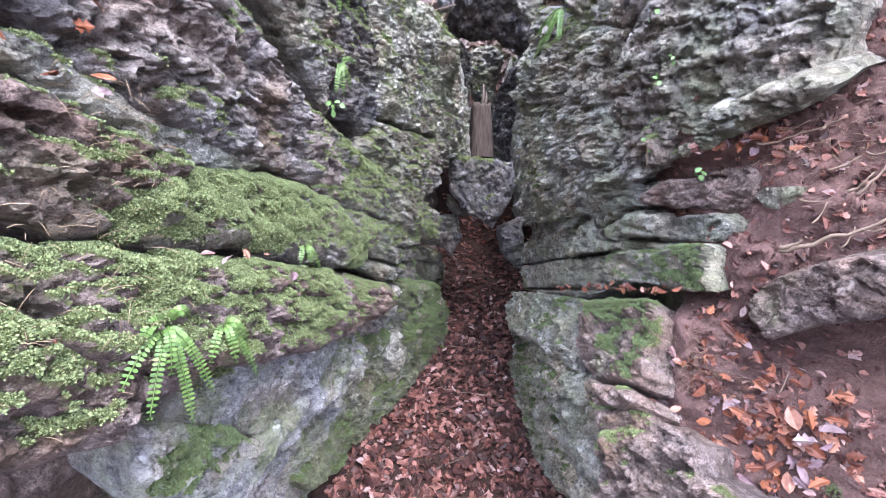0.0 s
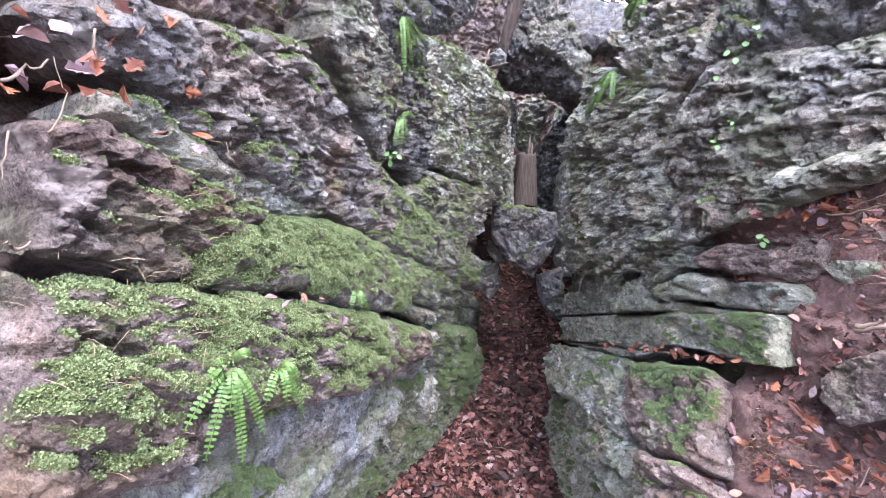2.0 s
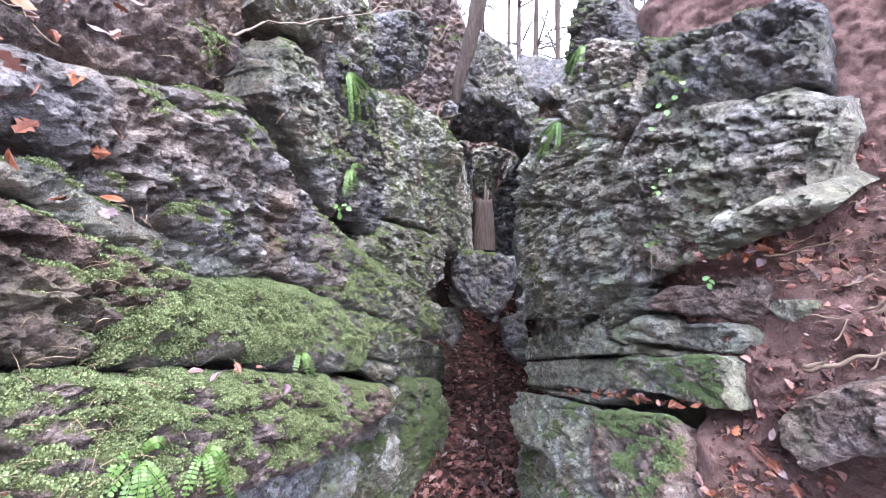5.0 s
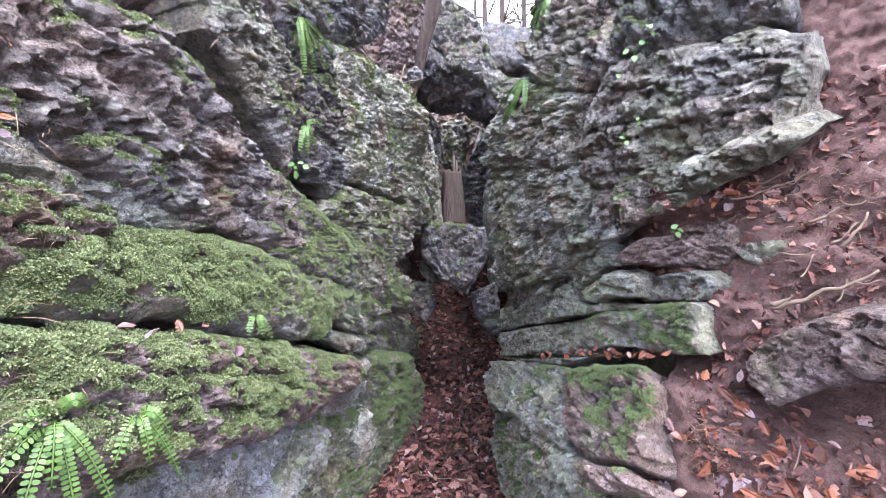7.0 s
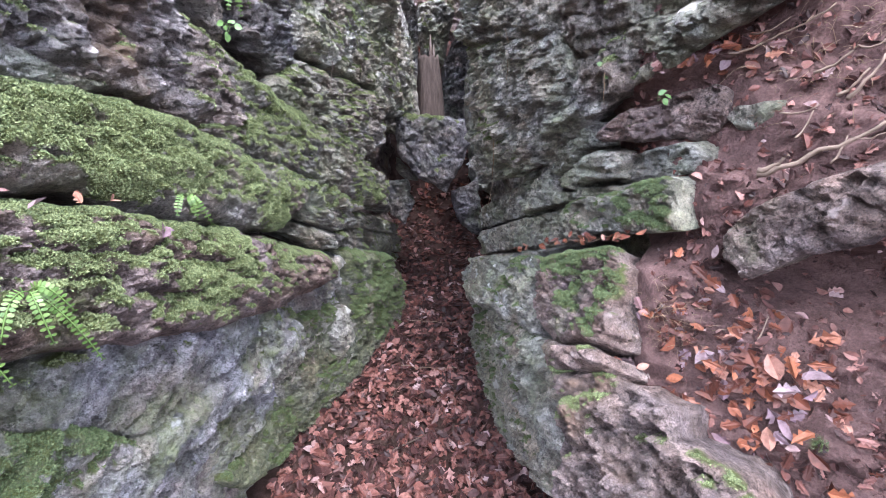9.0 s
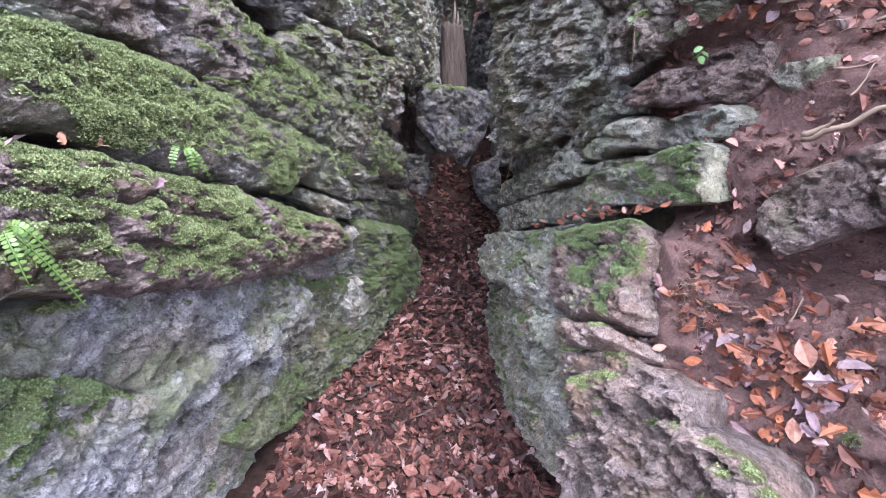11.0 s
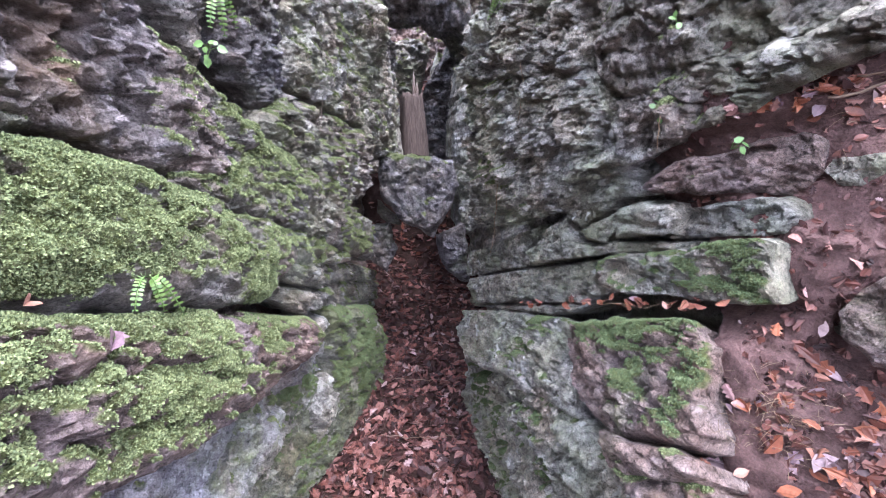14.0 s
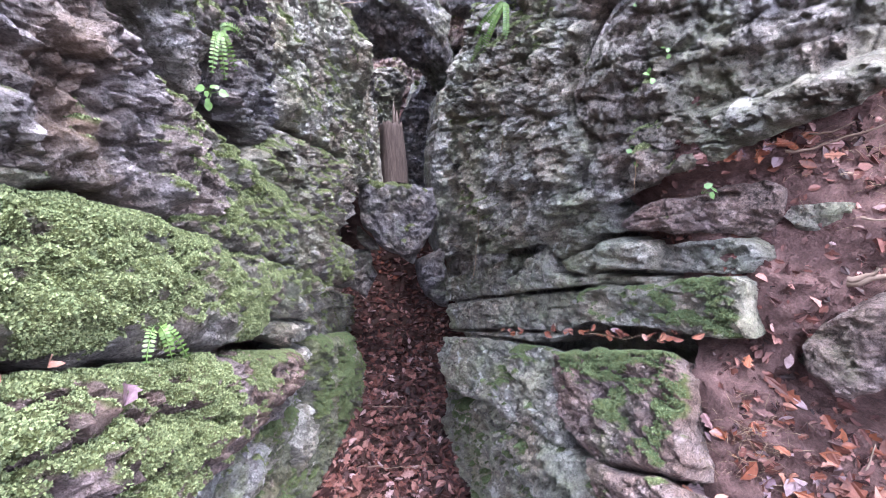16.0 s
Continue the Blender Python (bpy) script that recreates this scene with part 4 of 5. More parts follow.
rock("layered_stone", "small flat stone in a shaded gap", [[0.768, 4.033, 0.991], [0.818, 3.321, 1.127], [0.869, 2.59, 1.272], [0.886, 2.343, 1.319], [0.878, 2.461, 1.249], [0.81, 3.422, 1.085]], ROCK_GREEN, **STACK)
rock("earthy_slab", "grey-brown slab half buried in red soil", [[0.857, 1.914, 1.828], [0.88, 1.871, 1.877], [0.907, 1.821, 1.904], [0.927, 1.783, 1.911], [0.972, 1.7, 1.914], [1.015, 1.621, 1.945], [1.06, 1.537, 1.944], [1.081, 1.498, 1.907], [1.086, 1.49, 1.864], [1.076, 1.507, 1.799], [1.048, 1.559, 1.77], [1.015, 1.62, 1.78], [0.964, 1.715, 1.793], [0.915, 1.805, 1.794], [0.879, 1.872, 1.804]], ROCK_BROWN, 0.025, 0.02, 0.012, 0.008, 7, moss=-1.7, back=0.4, patches=[[0.961, 1.679, 1.908, 0.035], [0.979, 1.645, 1.904, 0.035]])
rock("flat_stone", "small flat grey stone lying in red soil", [[1.075, 1.489, 1.823], [1.081, 1.476, 1.863], [1.103, 1.436, 1.87], [1.14, 1.369, 1.85], [1.137, 1.374, 1.824], [1.109, 1.426, 1.789], [1.087, 1.465, 1.792]], ROCK, 0.012, 0.012, 0.006, 0.005, 10)
rock("ledge_block", "pale grey-green ledge block facing the leafy floor", [[0.587, 3.484, 1.083], [0.659, 2.977, 1.188], [0.737, 2.333, 1.288], [0.75, 2.216, 1.306], [0.715, 2.202, 1.226], [0.683, 2.102, 1.145], [0.63, 1.986, 1.012], [0.616, 2.089, 0.994], [0.607, 2.195, 0.985], [0.585, 2.354, 0.955], [0.569, 2.566, 0.943], [0.547, 2.771, 0.917], [0.508, 3.1, 0.865], [0.51, 3.365, 0.899]], ROCK_GREEN, moss=-1.1, moss_mat=MOSS_DARK, bulge=0.012, edge=0.025, rough=0.012, lumps=0.012, lump_scale=6, wobble=0.012, back=0.3)
rock("ledge_block", "brown ledge block with dark moss cushions", [[0.727, 2.189, 1.301], [0.769, 1.951, 1.367], [0.797, 1.774, 1.409], [0.819, 1.626, 1.441], [0.795, 1.589, 1.385], [0.753, 1.555, 1.288], [0.713, 1.503, 1.193], [0.691, 1.51, 1.144], [0.67, 1.62, 1.11], [0.642, 1.77, 1.063], [0.641, 1.867, 1.073], [0.641, 1.978, 1.085], [0.668, 2.074, 1.157], [0.694, 2.145, 1.222]], ROCK_BROWN, moss=-1.1, moss_mat=MOSS_DARK, bulge=0.012, edge=0.025, rough=0.012, lumps=0.012, lump_scale=6, wobble=0.012, back=0.3, patches=[[0.738, 2.053, 1.308, 0.05], [0.744, 1.916, 1.308, 0.05], [0.766, 1.791, 1.343, 0.05], [0.736, 1.781, 1.275, 0.05], [0.706, 1.77, 1.207, 0.05], [0.755, 1.723, 1.311, 0.05], [0.801, 1.679, 1.409, 0.05], [0.685, 1.638, 1.145, 0.05], [0.709, 1.597, 1.195, 0.05], [0.692, 1.557, 1.153, 0.05], [0.756, 1.606, 1.3, 0.05]])
rock("rock_flake", "broken brown flake under a mossy block", [[0.617, 1.823, 1.052], [0.627, 1.749, 1.066], [0.654, 1.6, 1.11], [0.674, 1.496, 1.142], [0.66, 1.462, 1.106], [0.618, 1.579, 1.027], [0.593, 1.7, 0.984], [0.596, 1.752, 0.996]], ROCK_BROWN, moss=-1.3, bulge=0.012, edge=0.025, rough=0.012, lumps=0.012, lump_scale=6, wobble=0.012, back=0.3)
rock("rock", "green-stained bulging rock at the floor's edge", [[0.616, 3.432, 0.986], [0.632, 3.362, 0.667], [0.62, 2.752, 0.895], [0.616, 2.171, 0.971], [0.615, 1.939, 0.996], [0.617, 1.783, 0.956], [0.62, 1.648, 0.897], [0.629, 1.667, 0.728], [0.637, 1.599, 0.57], [0.647, 1.776, 0.354], [0.66, 2.48, 0.103], [0.667, 3.044, -0.037], [0.665, 3.931, 0.0]], ROCK_GREEN, bulge=0.03, edge=0.04, rough=0.016, lumps=0.014, lump_scale=6, strata=0.008, bed=(0.1, 0.2, 1), beds=9, moss=-0.95, back=0.3, moss_mat=MOSS_DARK)
rock("rock", "earthy rock foot of the soil bank", [[0.591, 1.704, 1.004], [0.646, 1.585, 1.011], [0.702, 1.492, 1.059], [0.742, 1.39, 1.04], [0.786, 1.291, 1.037], [0.789, 1.239, 0.968], [0.841, 1.101, 0.935], [0.852, 1.041, 0.881], [0.569, 1.423, 0.512], [0.554, 1.516, 0.601], [0.591, 1.565, 0.797], [0.606, 1.611, 0.918]], ROCK_BROWN, bulge=0.03, edge=0.04, rough=0.02, lumps=0.03, lump_scale=7, strata=0.014, bed=(0.3, -0.2, 1), beds=12, moss=-1.0, back=0.3)
rock("boulder", "large grey-brown slab boulder jutting from the red soil bank", [[1.018, 1.42, 1.484], [1.037, 1.379, 1.54], [1.07, 1.29, 1.605], [1.098, 1.213, 1.654], [1.117, 1.153, 1.678], [1.135, 1.09, 1.688], [1.151, 1.03, 1.691], [1.153, 0.988, 1.631], [1.139, 1.008, 1.577], [1.121, 1.062, 1.546], [1.1, 1.118, 1.505], [1.08, 1.176, 1.468], [1.067, 1.218, 1.455], [1.054, 1.251, 1.426], [1.035, 1.298, 1.384], [1.026, 1.333, 1.383], [1.017, 1.396, 1.434]], ROCK_BROWN, bulge=0.015, edge=0.015, rough=0.014, lumps=0.008, lump_scale=6, strata=0.004, bed=(0.4, -0.2, 1), beds=12, moss=-1.8, back=0.35, lean=(0.1, 0.0, 0.35))

# ---- earth along the woodland edge ----
rock("earthy_rock", "earthy brown rock with roots under the woodland edge", [[-0.897, 0.558, 2.312], [-0.624, 1.221, 2.819], [-0.592, 1.221, 2.515], [-0.628, 1.024, 2.351], [-0.696, 0.88, 2.318], [-0.744, 0.762, 2.303], [-0.783, 0.676, 2.233], [-0.8, 0.638, 2.178], [-0.888, 0.568, 2.141]], ROCK_BROWN, 0.05, 0.05, 0.025, 0.02, 7, 0.014, DIP, 12, -0.7, 0.3, patches=[(-0.623, 0.881, 2.387, 0.06), (-0.644, 0.848, 2.405, 0.06), (-0.588, 1.044, 2.482, 0.06), (-0.675, 0.782, 2.293, 0.05)])

# ---- deep in the cleft ----
rock("earthy_rock", "earthy rock under the leaning sapling", [[-0.805, 3.696, 4.78], [0.018, 3.773, 4.828], [0.189, 3.819, 4.32], [0.105, 3.832, 3.953], [0.088, 3.858, 3.486], [-0.061, 3.861, 3.177], [-0.267, 3.83, 3.362], [-0.492, 3.788, 3.711]], ROCK_BROWN, 0.06, 0.06, 0.03, 0.02, 6, moss=-0.9, back=0.5, step=0.018)
# The fissure's black depth is painted by this stone's dark colour.
rock("rock", "dark-coloured rock standing in for the fissure's unlit depth", [[0.67, 5.815, 3.093], [1.138, 5.787, 3.92], [1.755, 5.833, 3.87], [1.666, 5.952, 2.175], [0.71, 5.893, 2.057]], ROCK_WET_SHADE, 0.04, 0.04, 0.03, 0.03, 5, back=0.5, step=0.025)
rock("rock", "shaded rock behind the cleft's narrow end", [[-0.091, 4.911, 3.725], [0.245, 4.943, 3.607], [0.349, 4.96, 3.479], [0.338, 5.0, 2.915], [0.461, 5.016, 2.821], [0.464, 5.06, 2.225], [-0.033, 5.027, 2.204]], ROCK, 0.04, 0.04, 0.03, 0.03, 5, back=0.5, step=0.025)
# Dark material carries the shade that this boulder sits in.
rock("wedged_boulder", "grey boulder wedged between both walls", [[0.056, 3.869, 2.235], [0.344, 3.85, 2.22], [0.632, 3.832, 2.175], [0.679, 3.839, 1.985], [0.586, 3.858, 1.763], [0.465, 3.876, 1.581], [0.361, 3.88, 1.653], [0.213, 3.886, 1.735], [0.082, 3.886, 1.896]], ROCK_WET_SHADE, 0.03, 0.035, 0.02, 0.012, 4, moss=-1.0, back=0.45, step=0.018)
rock("rock", "small stone jammed beside the wedged boulder", [[0.054, 4.088, 1.903], [0.225, 4.086, 1.732], [0.24, 4.087, 1.69], [0.12, 4.094, 1.713], [0.043, 4.095, 1.798]], ROCK, 0.03, 0.03, 0.01, 0.008, 8, back=0.2)
rock("bridging_boulder", "great grey slab bridging the top of the cleft", [[0.034, 4.25, 4.045], [0.073, 4.25, 4.366], [0.233, 4.25, 4.542], [0.429, 4.25, 4.554], [0.671, 4.25, 4.381], [0.806, 4.25, 4.072], [0.86, 4.25, 3.856], [0.974, 4.25, 3.744], [0.9, 4.25, 3.482], [0.806, 4.25, 3.616], [0.681, 4.25, 3.727], [0.551, 4.25, 3.782], [0.353, 4.25, 3.858], [0.323, 4.25, 3.996], [0.2, 4.25, 4.099]], ROCK, 0.02, 0.03, 0.016, 0.012, 5, moss=-1.1, back=0.7, step=0.016)
rock("rock", "leaf-strewn earthy rock beside the bridging slab", [[0.916, 4.6, 4.204], [1.121, 4.6, 4.237], [1.33, 4.6, 4.118], [1.284, 4.6, 3.842], [1.118, 4.6, 3.655], [0.991, 4.6, 3.615], [1.037, 4.6, 3.898], [0.936, 4.6, 4.031]], ROCK_BROWN, 0.03, 0.03, 0.02, 0.015, 6, moss=-0.9, back=0.6, step=0.016)
# Invented stone, out of view, that keeps sky light out of the fissure.
rock("rock", "unseen roof stone added to shade the fissure", [[0.7, 4.35, 3.95], [1.75, 4.3, 3.9], [1.85, 5.9, 3.95], [0.92, 5.9, 3.97]], ROCK_WET_SHADE, 0.03, 0.05, 0.03, 0.03, 5, back=0.4, step=0.04)
# Shade below the slab is put into this stone's colour.
rock("rock", "underside of the bridging boulder, coloured dark for shade", [[-0.047, 4.099, 3.877], [0.215, 4.267, 3.891], [0.477, 4.29, 3.827], [0.742, 4.319, 3.683], [0.923, 4.348, 3.46], [1.194, 4.937, 3.225], [0.985, 5.017, 3.308], [0.746, 4.985, 3.51], [0.576, 4.966, 3.608], [0.312, 4.951, 3.57], [-0.019, 4.83, 3.529]], ROCK_WET_SHADE, 0.04, 0.06, 0.03, 0.03, 4, back=0.25, step=0.025)
rock("rock", "leaf-strewn earthy rock behind the pillar", [[-0.304, 6.618, 4.92], [1.673, 6.743, 5.097], [1.925, 6.899, 3.215], [-0.231, 6.761, 3.031]], ROCK_BROWN, 0.05, 0.05, 0.03, 0.03, 5, moss=-0.9, back=0.4, step=0.03)
rock("mossy_pillar", "sunlit mossy pillar of rock behind the stump", [[0.411, 5.744, 3.811], [0.717, 5.761, 3.863], [0.852, 5.78, 3.738], [0.772, 5.796, 3.443], [0.693, 5.816, 3.094], [0.594, 5.812, 3.051], [0.435, 5.791, 3.198], [0.346, 5.762, 3.501]], ROCK_GREEN, 0.06, 0.06, 0.025, 0.025, 6, moss=-0.3, step=0.02)
rock("rock_slab", "slanting moss-edged slab at the cleft's back", [[0.915, 5.994, 3.621], [0.987, 5.985, 3.807], [1.109, 5.999, 3.733], [1.078, 6.014, 3.509], [0.928, 6.021, 3.264], [0.814, 6.022, 3.14]], ROCK_GREEN, 0.04, 0.04, 0.02, 0.015, 6, moss=-0.1, step=0.02)
rock("stone", "loose grey stone caught among roots", [[-0.034, 3.431, 3.397], [0.048, 3.435, 3.433], [0.105, 3.442, 3.389], [0.099, 3.446, 3.319], [0.016, 3.442, 3.306]], ROCK_PALE, 0.04, 0.04, 0.01, 0.008, 9, back=0.12)
rock("rock", "dark rock wall deep in the cleft", [[0.846, 4.22, 3.081], [1.141, 4.219, 3.372], [1.289, 4.245, 3.156], [0.932, 4.336, 1.582], [0.821, 4.328, 1.577], [0.763, 4.267, 2.354]], ROCK_GREEN, 0.06, 0.06, 0.03, 0.03, 6, back=0.4, step=0.02)
rock("rock", "layered grey rock beside the stump", [[-0.145, 4.022, 3.373], [0.09, 4.007, 3.342], [0.191, 4.016, 3.052], [0.236, 4.038, 2.58], [0.284, 4.055, 2.213], [0.048, 4.071, 2.217], [-0.051, 4.058, 2.585], [-0.125, 4.043, 2.953]], ROCK, 0.06, 0.06, 0.03, 0.025, 6, 0.02, DIP, 9, -0.8, 0.4, step=0.02)
# These two stones paint the black gap below the wedge with dark colour.
rock("rock", "rock coloured dark for shade under the wedged boulder", [[-0.037, 4.056, 1.696], [0.144, 4.042, 1.708], [0.193, 4.051, 1.485], [0.097, 4.068, 1.306], [-0.015, 4.071, 1.385]], ROCK_WET_SHADE, 0.04, 0.04, 0.02, 0.015, 6, back=0.3, step=0.02)
rock("rock", "rock coloured dark for shade beside the wedged boulder", [[0.543, 4.122, 1.577], [0.783, 4.1, 1.679], [0.829, 4.126, 1.148], [0.697, 4.132, 1.203], [0.567, 4.132, 1.365]], ROCK_WET_SHADE, 0.04, 0.04, 0.02, 0.015, 6, back=0.3, step=0.02)
rock("rock", "leaf-strewn rock at the top of the cleft", [[0.972, 5.423, 4.612], [1.109, 5.416, 4.836], [1.479, 5.451, 4.707], [1.596, 5.475, 4.493], [1.361, 5.497, 3.973], [1.144, 5.485, 3.927], [1.056, 5.45, 4.324]], ROCK_BROWN, 0.08, 0.08, 0.03, 0.03, 5, moss=-0.9, back=0.6, step=0.025)


# ---- leaf litter ----
def strewn_leaves(name, places, normals, rng, mat, size=(0.04, 0.075), tilt=0.35, lift=0.006):
    """Curled leaves of two shapes, lying on the places given."""
    outline = np.array([(-0.5, 0), (-0.28, 0.2), (0.0, 0.3), (0.28, 0.2), (0.5, 0), (0.28, -0.2), (0.0, -0.3), (-0.28, -0.2)])
    lobed = np.array([(-0.5, 0), (-0.3, 0.12), (-0.16, 0.3), (-0.06, 0.14), (0.1, 0.34), (0.2, 0.16), (0.36, 0.24), (0.5, 0), (0.36, -0.24), (0.2, -0.16), (0.1, -0.34), (-0.06, -0.14), (-0.16, -0.3), (-0.3, -0.12)])
    verts, faces, nv = [], [], 0
    for p, n in zip(places, normals):
        sh = lobed if rng.random() < 0.6 else outline
        s = rng.uniform(*size)
        nn = n + rng.normal(0, tilt, 3)
        nn /= np.linalg.norm(nn)
        a = np.cross(nn, rng.normal(0, 1, 3))
        a /= np.linalg.norm(a)
        b = np.cross(nn, a)
        curl, fold = rng.normal(0, 0.7), rng.uniform(-0.3, 0.7)
        hgt = curl * sh[:, 0] ** 2 + fold * np.abs(sh[:, 1]) + rng.normal(0, 0.03, len(sh))
        pts = p + n * lift * rng.random() + s * (sh[:, :1] * a + sh[:, 1:] * b * rng.uniform(0.8, 1.15) + hgt[:, None] * nn)
        half = len(sh) // 2
        verts.append(pts)
        up = list(range(nv, nv + half + 1))
        dn = [nv] + list(range(nv + half, nv + len(sh)))
        faces += [tuple(up), (nv, *range(nv + half, nv + len(sh)))]
        nv += len(pts)
    return np.concatenate(verts), faces


def scatter(name, label, places, normals, seed, mat, **kw):
    v, f = strewn_leaves(name, places, normals, np.random.default_rng(seed), mat, **kw)
    return tagged(mesh_object(name, v, f, mat, None, False), label, "leaf litter", kind="stuff")


rng = np.random.default_rng(5)
k = 9000
fy = 1.2 + 4.6 * rng.random(k) ** 1.25
fx = 0.03 + 0.09 * fy + rng.uniform(-0.95, 0.72, k)
fp = ground_place(fx, fy)
scatter("leaf_litter", "thick wet brown leaf litter on the cleft floor", fp + (0, 0, 0.004), np.tile((0, -0.2, 0.95), (k, 1)), 6, LITTER, size=(0.045, 0.1), tilt=0.5, lift=0.03)


def on_bank(x, z):
    return bank_place(np.asarray(x, float), np.asarray(z, float))


def single_leaves(count, centre, spread, seed, mat, size, label, normal, surface):
    r = np.random.default_rng(seed)
    for i in range(count):
        a, b = r.normal(centre[0], spread[0]), r.normal(centre[1], spread[1])
        p = surface(np.array([a]), np.array([b]))[0]
        v, f = strewn_leaves("fallen_leaf", [p + np.array(normal) * 0.008], [np.array(normal)], r, mat, size=size, tilt=0.35)
        tagged(mesh_object("fallen_leaf", v, f, mat, None, False), label, "leaf", "leaves on the bank")


BANK_N = np.array((-0.6, -0.72, 0.3))
single_leaves(120, (1.07, 1.07), (0.1, 0.12), 11, LEAF_ONE, (0.04, 0.075), "glossy rust-brown fallen leaf on red soil", BANK_N, on_bank)
single_leaves(34, (1.09, 2.02), (0.06, 0.03), 12, LEAF_ONE, (0.03, 0.055), "dry orange-brown leaf on the bank's shelf", BANK_N, on_bank)
single_leaves(28, (0.95, 1.25), (0.07, 0.1), 13, LEAF_ONE, (0.03, 0.05), "small brown leaf fragment on red soil", BANK_N, on_bank)
k = 2800
bx, bz = rng.uniform(0.9, 1.7, k), rng.uniform(0.5, 2.4, k)
scatter("leaf_crumbs", "brown leaf crumbs strewn over red soil", on_bank(bx, bz), np.tile(BANK_N, (k, 1)), 14, LITTER, size=(0.012, 0.045), tilt=0.6)

k = 900
sx, sy = rng.uniform(-0.4, 1.9, k), rng.uniform(5.6, 9.0, k)
scatter("leaf_litter", "pale brown leaf litter on the slope above the cleft", ground_place(sx, sy) + (0, 0, 0.02), np.tile((0, -0.5, 0.85), (k, 1)), 15, LEAF, size=(0.06, 0.12))
# ---- stump on the wedged boulder ----
stump = tagged(new("tree_stump"), "broken grey-brown tree stump standing on the wedged boulder", "stump")
stump.location = (0.376, 4.197, 2.25)
v, f = [], []
sides, rows = 20, 16
for j in range(rows):
    t = j / (rows - 1)
    for i in range(sides):
        a = 2 * math.pi * i / sides
        r = 0.1 * (1.2 - 0.28 * t) * (1 + 0.12 * math.sin(3 * a + 1) + 0.06 * math.sin(9 * a + 4 * t) + 0.05 * noise.noise((i * 0.9, j * 0.5, 3)))
        v.append((r * math.cos(a), r * math.sin(a), 0.5 * t + (0.05 * noise.noise((i * 0.7, 7, 1)) if j == rows - 1 else 0)))
for j in range(rows - 1):
    for i in range(sides):
        f.append((j * sides + i, j * sides + (i + 1) % sides, (j + 1) * sides + (i + 1) % sides, (j + 1) * sides + i))
v.append((0, 0, 0.44))
f += [((rows - 1) * sides + i, (rows - 1) * sides + (i + 1) % sides, len(v) - 1) for i in range(sides)]
mesh_object("trunk", v, f, BARK, stump)
for dx, hh in ((0.02, 0.28), (0.045, 0.2)):
    tv, tf = tube([(dx, 0, 0.42), (dx + 0.01, 0, 0.42 + hh * 0.6), (dx + 0.012, 0.01, 0.42 + hh)], [0.022, 0.014, 0.003], 5)
    mesh_object("splinter", tv, tf, TWIG_DARK, stump)


# ---- woodland beyond ----
def bare_tree(x, y, height, seed, lean=0.0, thick=0.09):
    r = np.random.default_rng(seed)
    base = ground_place(np.array([x]), np.array([y]))[0]
    tree = tagged(new("tree"), "bare winter tree with slender grey trunk", "tree", "woodland trees")
    tree.location = tuple(base - (0, 0, 0.1))
    path = [(lean * t * height + 0.08 * math.sin(3 * t + seed), 0.06 * math.sin(4 * t + seed), height * t) for t in np.linspace(0, 1, 9)]
    tv, tf = tube(path, [thick * (1 - 0.8 * t) for t in np.linspace(0, 1, 9)], 8)
    mesh_object("trunk", tv, tf, BARK, tree)
    for b in range(12):
        t = r.uniform(0.25, 0.95)
        p = np.array(path[int(t * 8)])
        d = np.array((r.normal(), r.normal(), r.uniform(0.4, 1.2)))
        d /= np.linalg.norm(d)
        ln = height * r.uniform(0.12, 0.28)
        bp = [p + d * ln * q + (0, 0, 0.05 * ln * math.sin(5 * q)) + r.normal(0, 0.02 * ln, 3) for q in np.linspace(0, 1, 5)]
        tv, tf = tube(bp, [thick * 0.3 * (1 - 0.85 * q) for q in np.linspace(0, 1, 5)], 5)
        limb = mesh_object("branch", tv, tf, BARK, tree)
        for s in range(4):
            q = bp[r.integers(1, 4)]
            e = q + (d + r.normal(0, 0.6, 3)) * ln * 0.4
            tv, tf = tube([q, (q + e) / 2 + r.normal(0, 0.02, 3), e], [thick * 0.1, thick * 0.07, 0.004], 4)
            mesh_object("twig", tv, tf, BARK, limb)


for i, (x, y, h, th) in enumerate([(1.7, 9.0, 7, 0.07), (2.3, 10.5, 8, 0.1), (3.2, 12, 9, 0.1), (1.4, 14, 9, 0.12), (4.2, 15, 10, 0.12), (0.2, 13, 9, 0.13), (-2.5, 12, 10, 0.14), (6, 13, 10, 0.15), (2.8, 19, 11, 0.14)]):
    bare_tree(x, y, h, 30 + i, 0.02 * ((i % 3) - 1), th)


